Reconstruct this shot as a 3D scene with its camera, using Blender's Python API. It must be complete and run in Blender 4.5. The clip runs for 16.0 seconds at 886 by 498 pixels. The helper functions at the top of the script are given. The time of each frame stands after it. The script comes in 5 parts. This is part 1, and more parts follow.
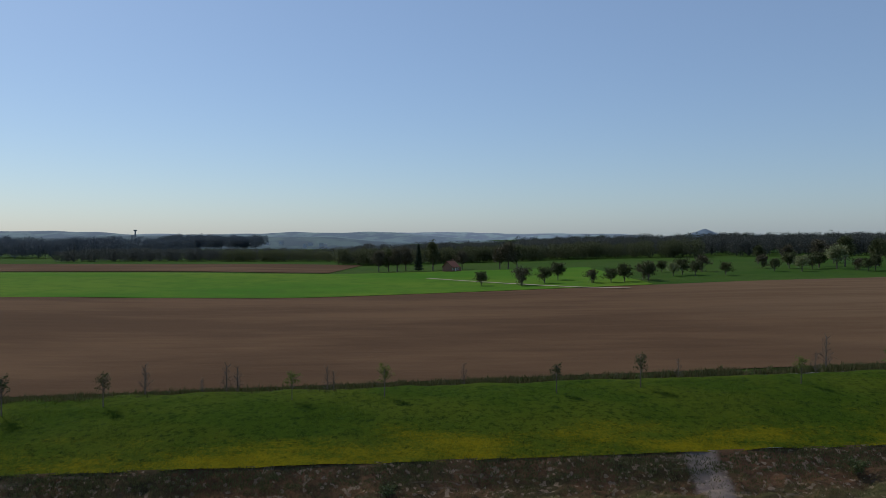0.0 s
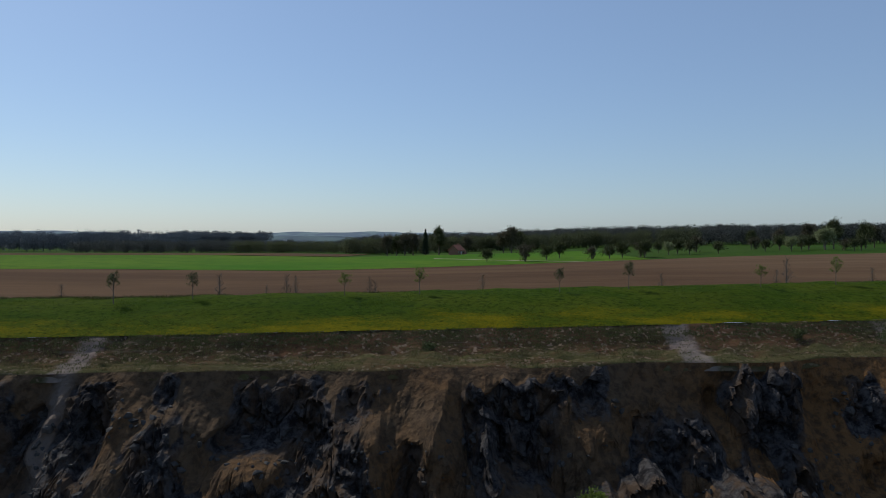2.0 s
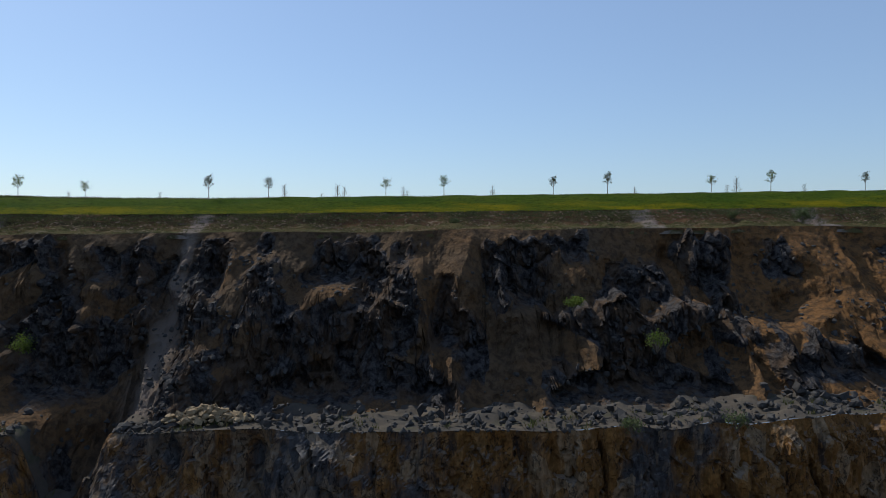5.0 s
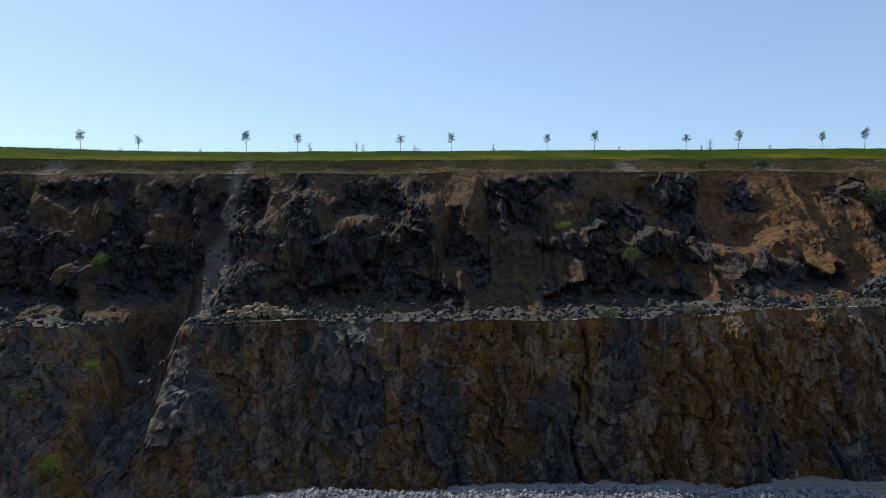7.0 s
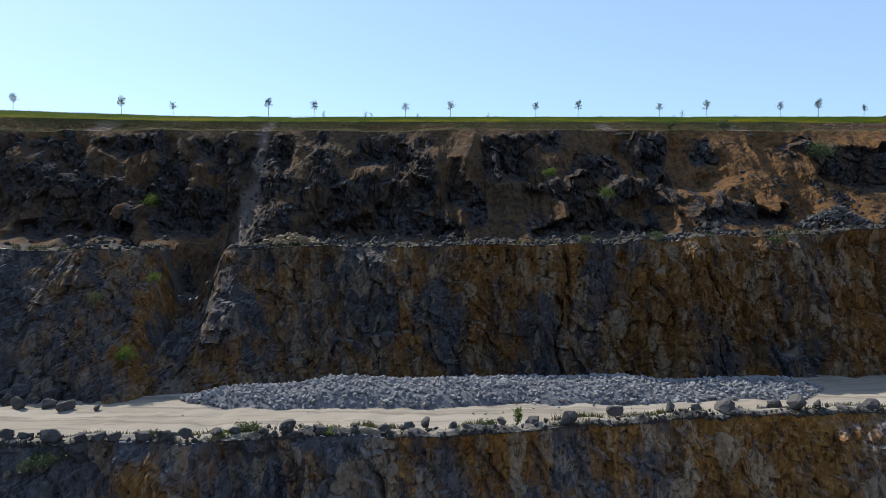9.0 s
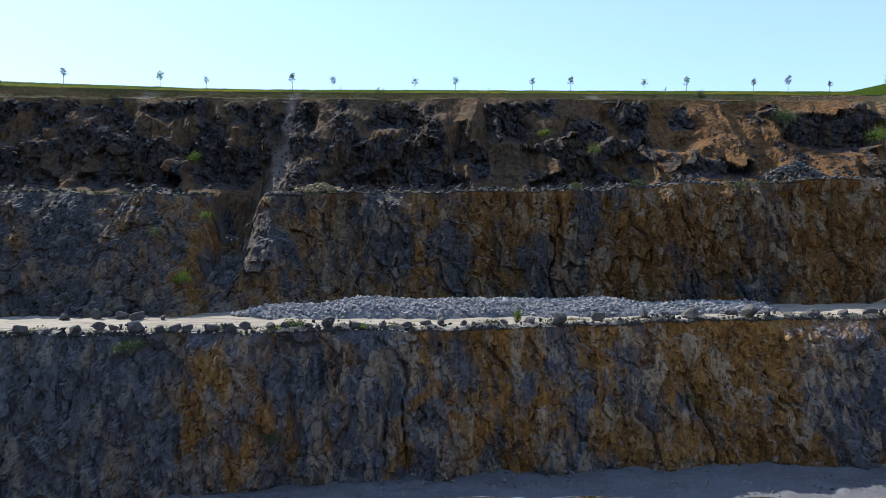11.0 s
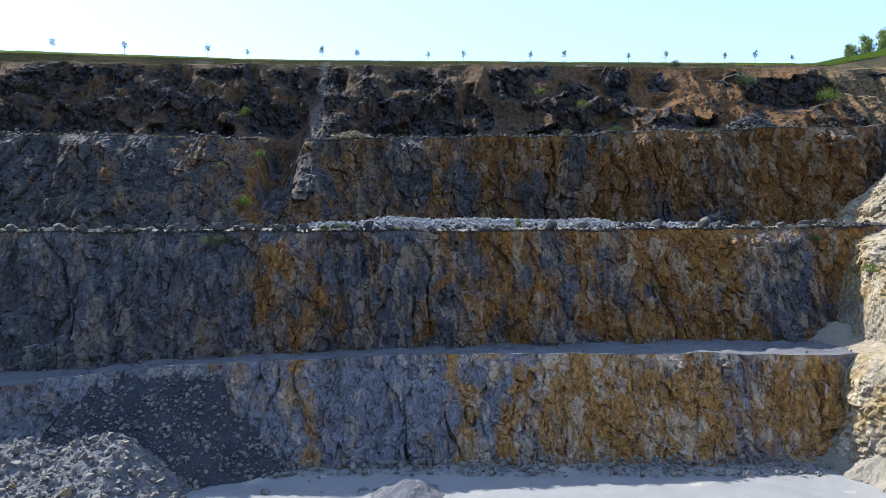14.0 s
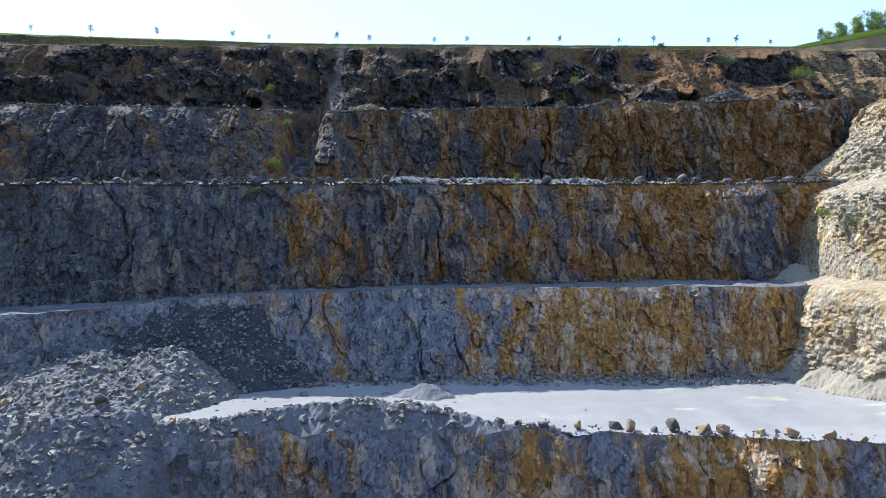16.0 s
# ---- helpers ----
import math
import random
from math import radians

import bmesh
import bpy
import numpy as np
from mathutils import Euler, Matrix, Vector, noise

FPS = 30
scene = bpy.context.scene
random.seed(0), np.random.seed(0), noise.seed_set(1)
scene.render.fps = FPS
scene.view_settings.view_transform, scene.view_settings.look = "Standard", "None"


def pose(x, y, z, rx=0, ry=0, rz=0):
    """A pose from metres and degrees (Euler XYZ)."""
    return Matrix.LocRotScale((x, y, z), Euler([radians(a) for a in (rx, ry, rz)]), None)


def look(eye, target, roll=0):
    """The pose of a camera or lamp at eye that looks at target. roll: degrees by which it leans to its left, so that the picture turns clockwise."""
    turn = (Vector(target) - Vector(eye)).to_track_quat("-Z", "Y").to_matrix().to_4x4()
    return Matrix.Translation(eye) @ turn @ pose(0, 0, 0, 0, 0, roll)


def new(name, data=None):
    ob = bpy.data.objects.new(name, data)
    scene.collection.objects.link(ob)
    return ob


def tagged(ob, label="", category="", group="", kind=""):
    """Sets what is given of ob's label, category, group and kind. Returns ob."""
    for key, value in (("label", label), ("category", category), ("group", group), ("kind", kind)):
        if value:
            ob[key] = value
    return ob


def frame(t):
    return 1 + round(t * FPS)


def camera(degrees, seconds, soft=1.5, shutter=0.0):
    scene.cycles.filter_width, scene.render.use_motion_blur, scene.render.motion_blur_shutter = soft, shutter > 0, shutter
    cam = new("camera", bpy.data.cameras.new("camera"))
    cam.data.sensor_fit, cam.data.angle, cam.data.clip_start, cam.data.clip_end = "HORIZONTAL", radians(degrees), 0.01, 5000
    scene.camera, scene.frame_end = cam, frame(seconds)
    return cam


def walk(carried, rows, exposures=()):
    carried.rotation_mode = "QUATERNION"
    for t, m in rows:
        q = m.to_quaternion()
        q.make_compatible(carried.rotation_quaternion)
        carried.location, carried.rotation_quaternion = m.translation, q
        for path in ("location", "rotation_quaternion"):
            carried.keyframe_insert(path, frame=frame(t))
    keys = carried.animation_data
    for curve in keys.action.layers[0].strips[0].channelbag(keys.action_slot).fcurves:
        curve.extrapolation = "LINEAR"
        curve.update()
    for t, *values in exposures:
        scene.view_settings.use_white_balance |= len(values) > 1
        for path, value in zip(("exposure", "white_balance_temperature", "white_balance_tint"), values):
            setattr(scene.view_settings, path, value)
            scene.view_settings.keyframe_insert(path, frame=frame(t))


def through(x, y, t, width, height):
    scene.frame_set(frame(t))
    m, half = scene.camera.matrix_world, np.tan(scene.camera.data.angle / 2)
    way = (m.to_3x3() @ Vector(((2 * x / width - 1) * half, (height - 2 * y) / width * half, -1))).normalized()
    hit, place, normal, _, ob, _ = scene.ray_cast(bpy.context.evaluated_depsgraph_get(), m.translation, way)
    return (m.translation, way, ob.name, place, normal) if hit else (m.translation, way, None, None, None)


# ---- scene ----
cam = camera(61.7, 16.0, soft=0.8)
METRES, EYE, TILT, LEAN, TURN = 150.0, 40.0, -8.4, 3.7, 0.0
ROWS = [
    (0.0, 0.0, 0.0, 0.0, -0.47, 7.25, -3.7),
    (0.5, -0.0031, -0.0238, -0.0184, -0.46, 7.3, -3.71),
    (1.0, -0.0073, -0.0505, -0.0384, -0.45, 7.31, -3.73),
    (1.5, -0.0112, -0.0753, -0.0573, -0.43, 7.35, -3.71),
    (2.0, -0.0151, -0.1025, -0.0773, -0.42, 7.39, -3.72),
    (2.5, -0.0186, -0.1275, -0.0955, -0.42, 7.4, -3.72),
    (3.0, -0.0214, -0.1549, -0.1155, -0.39, 7.42, -3.71),
    (3.5, -0.0241, -0.1801, -0.1336, -0.42, 7.37, -3.74),
    (4.0, -0.0267, -0.2079, -0.1528, -0.46, 7.31, -3.68),
    (6.5, -0.037, -0.3332, -0.2418, -0.68, 7.04, -3.64),
    (7.0, -0.0389, -0.3593, -0.2617, -0.74, 7.09, -3.63),
    (7.5, -0.0403, -0.3834, -0.2803, -0.86, 7.14, -3.59),
    (8.0, -0.042, -0.4093, -0.3005, -1.03, 7.23, -3.53),
    (8.5, -0.0437, -0.4331, -0.318, -1.16, 7.25, -3.52),
    (9.0, -0.0471, -0.4591, -0.337, -1.37, 7.27, -3.48),
    (11.5, -0.06, -0.5822, -0.4291, -1.55, 7.43, -3.4),
    (12.0, -0.0632, -0.6073, -0.4479, -1.54, 7.47, -3.38),
    (12.5, -0.0658, -0.6303, -0.465, -1.53, 7.52, -3.37),
    (13.0, -0.068, -0.6551, -0.4831, -1.52, 7.55, -3.36),
    (13.5, -0.07, -0.6783, -0.4995, -1.52, 7.57, -3.35),
    (14.0, -0.0711, -0.7033, -0.5173, -1.52, 7.59, -3.34),
    (14.5, -0.0719, -0.7266, -0.534, -1.52, 7.57, -3.32),
    (15.0, -0.0736, -0.7524, -0.5528, -1.5, 7.57, -3.28),
    (15.5, -0.0758, -0.7767, -0.5704, -1.48, 7.6, -3.23),
    (16.0, -0.0792, -0.8034, -0.5895, -1.46, 7.63, -3.19),
]
EXPOSURES = [(0.0, -0.6, 6450, 8), (4.0, -0.4, 6450, 8), (6.5, -0.05, 6450, 8), (9.0, 0.35, 6400, 8), (11.5, 0.82, 6200, 8), (13.5, 1.12, 6050, 8), (16.0, 1.38, 5900, 8)]
walk(cam, [(t, pose(0, 0, EYE, TILT, LEAN, TURN) @ pose(METRES * x, METRES * y, METRES * z, 90 + pitch, roll, yaw)) for t, x, y, z, yaw, pitch, roll in ROWS], EXPOSURES)

# ---- sky and sun ----
SUN_SIDE, SUN_UP = 45.0, 45.0        # degrees to the left of +y, and above the horizon
sky_world = bpy.data.worlds.new("sky")
scene.world = sky_world
sky_world.use_nodes = True
wt = sky_world.node_tree
sky_tex = wt.nodes.new("ShaderNodeTexSky")
sky_tex.sky_type, sky_tex.sun_disc = "NISHITA", False
sky_tex.sun_elevation, sky_tex.sun_rotation = radians(SUN_UP), radians(-SUN_SIDE)
sky_tex.air_density, sky_tex.dust_density, sky_tex.ozone_density = 1.0, 0.6, 2.5
tint = wt.nodes.new("ShaderNodeMix")
tint.data_type, tint.blend_type = "RGBA", "MULTIPLY"
tint.inputs[0].default_value, tint.inputs[7].default_value = 1.0, (0.85, 0.97, 1.11, 1.0)
wt.links.new(sky_tex.outputs[0], tint.inputs[6])
haze = wt.nodes.new("ShaderNodeMix")
haze.data_type = "RGBA"
haze.inputs[0].default_value, haze.inputs[7].default_value = 0.27, (5.0, 6.4, 9.1, 1.0)
wt.links.new(tint.outputs[2], haze.inputs[6])
wt.links.new(haze.outputs[2], wt.nodes["Background"].inputs[0])
wt.nodes["Background"].inputs[1].default_value = 0.12
sun = new("sun", bpy.data.lights.new("sun", "SUN"))
sun.data.energy, sun.data.angle, sun.data.color = 4.3, radians(0.53), (1.0, 0.95, 0.87)
s_h, s_e = radians(SUN_SIDE), radians(SUN_UP)
sun.matrix_world = look((-math.sin(s_h) * math.cos(s_e) * 100, math.cos(s_h) * math.cos(s_e) * 100, math.sin(s_e) * 100), (0, 0, 0))


# ---- materials ----
class Mat:
    """A node material with short calls for its nodes."""
    def __init__(self, name, rough=0.9, spec=0.25):
        self.m = bpy.data.materials.new(name)
        self.m.use_nodes = True
        self.t = self.m.node_tree
        self.b = self.t.nodes["Principled BSDF"]
        self.b.inputs["Roughness"].default_value = rough
        self.b.inputs["Specular IOR Level"].default_value = spec
        self.geo = self.t.nodes.new("ShaderNodeNewGeometry")
        self.info = self.t.nodes.new("ShaderNodeObjectInfo")

    def put(self, sock, v):
        if isinstance(v, (int, float)):
            sock.default_value = v
        elif isinstance(v, tuple):
            sock.default_value = (*v, 1.0) if len(v) == 3 and len(sock.default_value) == 4 else v
        else:
            self.t.links.new(v, sock)

    def where(self, sx=1.0, sy=1.0, sz=1.0, rot=(0, 0, 0)):
        n = self.t.nodes.new("ShaderNodeMapping")
        n.inputs["Scale"].default_value, n.inputs["Rotation"].default_value = (sx, sy, sz), rot
        self.t.links.new(self.geo.outputs["Position"], n.inputs[0])
        return n.outputs[0]

    def noise(self, scale, at=None, detail=5.0, rough=0.6, warp=0.0):
        n = self.t.nodes.new("ShaderNodeTexNoise")
        n.inputs["Scale"].default_value, n.inputs["Detail"].default_value = scale, detail
        n.inputs["Roughness"].default_value, n.inputs["Distortion"].default_value = rough, warp
        self.t.links.new(at or self.geo.outputs["Position"], n.inputs["Vector"])
        return n.outputs[0]

    def cells(self, scale, at=None, out="Color", feature="F1"):
        n = self.t.nodes.new("ShaderNodeTexVoronoi")
        n.feature = feature
        n.inputs["Scale"].default_value = scale
        self.t.links.new(at or self.geo.outputs["Position"], n.inputs["Vector"])
        return n.outputs[out]

    def band(self, v, a, b):
        n = self.t.nodes.new("ShaderNodeMapRange")
        n.interpolation_type = "SMOOTHSTEP"
        self.put(n.inputs["Value"], v)
        n.inputs["From Min"].default_value, n.inputs["From Max"].default_value = a, b
        return n.outputs[0]

    def calc(self, op, a, b=0.0):
        n = self.t.nodes.new("ShaderNodeMath")
        n.operation = op
        self.put(n.inputs[0], a), self.put(n.inputs[1], b)
        return n.outputs[0]

    def axis(self, i, of="Position"):
        n = self.t.nodes.new("ShaderNodeSeparateXYZ")
        self.t.links.new(self.geo.outputs[of], n.inputs[0])
        return n.outputs[i]

    def mix(self, f, a, b, how="MIX"):
        n = self.t.nodes.new("ShaderNodeMix")
        n.data_type, n.blend_type = "RGBA", how
        self.put(n.inputs[0], f), self.put(n.inputs[6], a), self.put(n.inputs[7], b)
        return n.outputs[2]

    def done(self, color, bump=None, strength=0.5, depth=0.1, rough=None):
        self.put(self.b.inputs["Base Color"], color)
        if bump is not None:
            n = self.t.nodes.new("ShaderNodeBump")
            n.inputs["Strength"].default_value, n.inputs["Distance"].default_value = strength, depth
            self.t.links.new(bump, n.inputs["Height"])
            self.t.links.new(n.outputs[0], self.b.inputs["Normal"])
        if rough is not None:
            self.put(self.b.inputs["Roughness"], rough)
        return self.m


def rock_material(name, grey, ochre, pale, dark, lean, amount, dust, east=0.14, stains=()):
    """Quarried limestone: grey stone, tan and rust stains that run down it, pale broken slabs, black seeps and cracks, dust where it lies flat."""
    k = Mat(name, 0.9, 0.2)
    slant = (0, radians(lean), 0)
    tall = k.where(1.0, 1.0, 0.22, slant)
    fine = k.noise(1.6, k.where(1, 1, 0.55, slant), 10, 0.72, 0.2)
    mid = k.noise(0.42, k.where(1, 1, 0.42, slant), 9, 0.68, 0.4)
    big = k.noise(0.06, k.where(1, 1, 0.8), 4, 0.55, 0.4)
    streak = k.noise(0.55, tall, 9, 0.7, 0.35)
    c = k.mix(k.band(fine, 0.36, 0.66), tuple(v * 0.5 for v in grey), grey)
    c = k.mix(k.calc("MULTIPLY", k.band(mid, 0.5, 0.66), 0.7), c, tuple(0.45 * a + 0.55 * b for a, b in zip(grey, dark)))
    side = k.band(k.axis(0), -60, 25)
    reach = k.calc("ADD", k.calc("MULTIPLY", streak, 0.42), k.calc("ADD", k.calc("MULTIPLY", big, 0.62), k.calc("MULTIPLY", side, east)))
    reach = k.calc("ADD", reach, k.calc("MULTIPLY", mid, 0.22))
    along_x = k.calc("ADD", k.axis(0), k.calc("MULTIPLY", k.calc("SUBTRACT", k.noise(0.09, None, 6, 0.65), 0.5), 22.0))
    for at, half in stains:
        near = k.calc("SUBTRACT", 1.0, k.calc("DIVIDE", k.calc("ABSOLUTE", k.calc("SUBTRACT", along_x, at)), half))
        reach = k.calc("ADD", reach, k.calc("MULTIPLY", k.band(near, -0.5, 1.0), 0.11))
    stain = k.mix(k.band(k.noise(0.3, tall, 7, 0.65, 0.6), 0.4, 0.62), ochre, tuple(0.72 * a + 0.28 * b for a, b in zip(ochre, pale)))
    stain = k.mix(k.calc("MULTIPLY", k.band(fine, 0.44, 0.64), 0.75), tuple(v * 0.45 for v in ochre), stain)
    c = k.mix(k.calc("MULTIPLY", k.band(reach, 0.67 - amount, 0.81 - amount), 0.88), c, stain)
    slab = k.t.nodes.new("ShaderNodeSeparateColor")
    k.t.links.new(k.cells(0.62, k.where(1, 1, 0.42, slant)), slab.inputs[0])
    fresh = k.band(k.calc("ADD", k.calc("MULTIPLY", slab.outputs[0], 0.5), k.calc("MULTIPLY", k.noise(0.4, tall, 8, 0.68, 0.5), 0.85)), 0.76, 0.88)
    # pale slabs are weakened westward, putting that end's deeper shade into the colour
    c = k.mix(k.calc("MULTIPLY", fresh, k.calc("ADD", k.calc("MULTIPLY", side, 0.35), 0.35)), c, k.mix(k.band(fine, 0.35, 0.6), tuple(v * 0.6 for v in pale), pale))
    seep = k.band(k.noise(0.7, k.where(1, 1, 0.1, slant), 8, 0.66, 0.3), 0.55, 0.64)
    c = k.mix(k.calc("MULTIPLY", seep, k.calc("MULTIPLY", k.band(k.noise(0.13, None, 5, 0.6), 0.42, 0.58), 0.8)), c, dark)
    warp = k.where(1, 1, 0.5, (0, radians(lean + 9), 0))
    seam = k.calc("ABSOLUTE", k.calc("SUBTRACT", k.noise(0.34, warp, 8, 0.62, 0.5), 0.5))
    c = k.mix(k.calc("MULTIPLY", k.band(seam, 0.012, 0.003), 0.75), c, tuple(v * 0.4 for v in dark))
    flat = k.band(k.calc("ADD", k.axis(2, "Normal"), k.calc("MULTIPLY", fine, 0.35)), 0.85, 1.1)
    c = k.mix(k.calc("MULTIPLY", flat, 0.4), c, dust)
    h = k.calc("ADD", k.noise(1.3, k.where(1, 1, 0.5, slant), 11, 0.76), k.calc("MULTIPLY", k.cells(1.9, k.where(1, 1, 0.5, slant), "Distance"), 0.5))
    return k.done(c, h, 0.9, 0.35)


def earth_material(name, tones, scale=0.4, bump=0.12, rough=0.95, speck=None):
    """Loose ground: two tones in patches, a third in grains."""
    k = Mat(name, rough, 0.15)
    c = k.mix(k.band(k.noise(scale * 0.3, None, 6, 0.65), 0.35, 0.65), tones[0], tones[1])
    c = k.mix(k.calc("MULTIPLY", k.band(k.noise(scale * 4, None, 8, 0.7), 0.45, 0.7), 0.8), c, tones[2])
    if speck:
        s = k.t.nodes.new("ShaderNodeSeparateColor")
        k.t.links.new(k.cells(scale * 5), s.inputs[0])
        c = k.mix(k.band(s.outputs[0], 0.8, 0.9), c, speck)
    return k.done(c, k.noise(scale * 6, None, 8, 0.75), 0.8, bump)


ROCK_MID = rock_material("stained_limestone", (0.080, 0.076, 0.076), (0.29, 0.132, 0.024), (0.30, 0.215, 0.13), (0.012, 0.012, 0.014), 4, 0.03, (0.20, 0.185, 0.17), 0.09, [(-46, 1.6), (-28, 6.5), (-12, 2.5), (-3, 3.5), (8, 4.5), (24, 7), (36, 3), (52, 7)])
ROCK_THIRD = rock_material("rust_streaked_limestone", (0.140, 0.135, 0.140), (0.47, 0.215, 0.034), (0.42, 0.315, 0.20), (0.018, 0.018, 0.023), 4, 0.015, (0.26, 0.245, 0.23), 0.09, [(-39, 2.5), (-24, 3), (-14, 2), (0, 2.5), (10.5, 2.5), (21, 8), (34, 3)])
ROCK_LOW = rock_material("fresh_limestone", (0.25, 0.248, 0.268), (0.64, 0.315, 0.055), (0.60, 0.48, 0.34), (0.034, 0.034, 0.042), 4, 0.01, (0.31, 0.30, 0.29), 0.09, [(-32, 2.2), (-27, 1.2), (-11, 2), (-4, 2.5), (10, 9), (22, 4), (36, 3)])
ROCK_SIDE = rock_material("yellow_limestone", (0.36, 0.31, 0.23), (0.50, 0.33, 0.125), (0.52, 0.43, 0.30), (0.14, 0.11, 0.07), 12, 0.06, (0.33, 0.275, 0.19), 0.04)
# gravel of the west scree, its colour lowered and blued for shade
SHADE_GRAVEL = earth_material("shade_toned_scree", [(0.062, 0.064, 0.074), (0.042, 0.043, 0.052), (0.10, 0.10, 0.106)], 0.8, 0.3)
PILE_GRAVEL = earth_material("blasted_fines", [(0.165, 0.163, 0.172), (0.105, 0.106, 0.115), (0.26, 0.25, 0.24)], 0.8, 0.3)
# grey gravel darkened for the ramp, to deepen the shade it lies in
RAMP_GRAVEL = earth_material("shade_toned_ramp_gravel", [(0.135, 0.134, 0.142), (0.10, 0.10, 0.108), (0.185, 0.18, 0.18)], 0.6, 0.15)
GRAVEL = earth_material("crushed_grey_stone", [(0.165, 0.163, 0.172), (0.112, 0.112, 0.121), (0.24, 0.234, 0.235)], 0.8, 0.25)
SCREE = earth_material("brown_scree", [(0.20, 0.135, 0.075), (0.25, 0.175, 0.105), (0.11, 0.105, 0.05)], 0.5, 0.2, 0.97, (0.30, 0.25, 0.2))


def slope_material():
    """The weathered upper slope: brown and rust soil where it lies, dark rock where it stands steep."""
    k = Mat("soil_and_rock_slope", 0.95, 0.08)
    fine = k.noise(1.1, None, 8, 0.7)
    big = k.noise(0.09, None, 5, 0.6)
    soil = k.mix(k.band(big, 0.4, 0.62), (0.112, 0.075, 0.045), (0.135, 0.076, 0.036))
    soil = k.mix(k.band(k.axis(0), 10, 40), soil, (0.175, 0.090, 0.036))
    soil = k.mix(k.band(k.calc("ADD", k.axis(0), k.calc("MULTIPLY", big, 14.0)), 78, 90), soil, (0.20, 0.138, 0.072))
    soil = k.mix(k.calc("MULTIPLY", k.band(fine, 0.42, 0.62), 0.8), soil, (0.050, 0.034, 0.022))
    rock = k.mix(k.band(fine, 0.38, 0.62), (0.014, 0.013, 0.014), (0.078, 0.072, 0.070))
    rock = k.mix(k.calc("MULTIPLY", k.band(k.noise(0.35, k.where(1, 1, 0.4), 7, 0.65), 0.44, 0.6), 0.7), rock, (0.095, 0.06, 0.035))
    g = k.t.nodes.new("ShaderNodeAttribute")
    g.attribute_name = "chute"
    soil = k.mix(k.calc("MULTIPLY", g.outputs["Fac"], 0.7), soil, k.mix(fine, (0.15, 0.125, 0.105), (0.24, 0.20, 0.175)))
    s = k.t.nodes.new("ShaderNodeAttribute")
    s.attribute_name = "stone"
    c = k.mix(k.band(k.calc("ADD", s.outputs["Fac"], k.calc("MULTIPLY", fine, 0.5)), 0.48, 0.68), soil, rock)
    h = k.calc("ADD", k.noise(0.9, None, 10, 0.72), k.calc("MULTIPLY", k.cells(1.2, None, "Distance"), 0.4))
    return k.done(c, h, 1.0, 0.5)


SLOPE = slope_material()


def grass_material(name, a, b, c3, yellow=None, scale=0.5):
    k = Mat(name, 1.0, 0.02)
    c = k.mix(k.band(k.noise(scale * 0.25, k.where(0.5, 1, 1), 6, 0.65), 0.38, 0.62), a, b)
    c = k.mix(k.calc("MULTIPLY", k.band(k.noise(scale * 3, None, 8, 0.78), 0.45, 0.66), 0.85), c, c3)
    if yellow:
        line = k.calc("SUBTRACT", k.axis(1), k.calc("MULTIPLY", k.axis(0), 0.08))
        near = k.calc("SUBTRACT", 1.0, k.band(line, 62.5, 70.0))
        many = k.calc("MULTIPLY", k.noise(0.3, k.where(0.35, 1, 1), 6, 0.65), k.calc("ADD", k.calc("MULTIPLY", k.calc("MULTIPLY", near, k.band(k.axis(0), 92, 76)), 0.5), 0.46))
        c = k.mix(k.calc("MULTIPLY", k.band(k.calc("ADD", many, k.calc("MULTIPLY", k.noise(3.5, None, 3, 0.8), 0.55)), 0.6, 0.95), 0.6), c, yellow)
    return k.done(c, k.noise(scale * 12, None, 6, 0.8), 0.9, 0.12)


GRASS = grass_material("meadow_grass", (0.033, 0.059, 0.005), (0.053, 0.073, 0.007), (0.008, 0.021, 0.003), (0.21, 0.158, 0.005))
CROP = grass_material("young_crop", (0.040, 0.120, 0.010), (0.085, 0.145, 0.016), (0.045, 0.10, 0.012), None, 0.04)
PASTURE = grass_material("pasture", (0.030, 0.068, 0.010), (0.044, 0.076, 0.014), (0.022, 0.044, 0.010), None, 0.1)


def soil_material():
    k = Mat("ploughed_soil", 1.0, 0.02)
    c = k.mix(k.band(k.noise(0.012, k.where(1, 2.5, 1), 5, 0.6), 0.4, 0.62), (0.076, 0.045, 0.026), (0.108, 0.065, 0.037))
    c = k.mix(k.calc("MULTIPLY", k.band(k.noise(0.25, k.where(0.12, 1, 1, (0, 0, 0.05)), 6, 0.7), 0.42, 0.65), 0.4), c, (0.060, 0.036, 0.022))
    c = k.mix(k.band(k.axis(0), 30, 110), c, k.mix(k.band(k.noise(0.1, k.where(0.15, 1, 1), 6, 0.7), 0.4, 0.6), (0.122, 0.079, 0.047), (0.094, 0.058, 0.033)))
    return k.done(c, k.noise(0.8, k.where(0.2, 1, 1), 6, 0.7), 0.8, 0.2)


SOIL = soil_material()


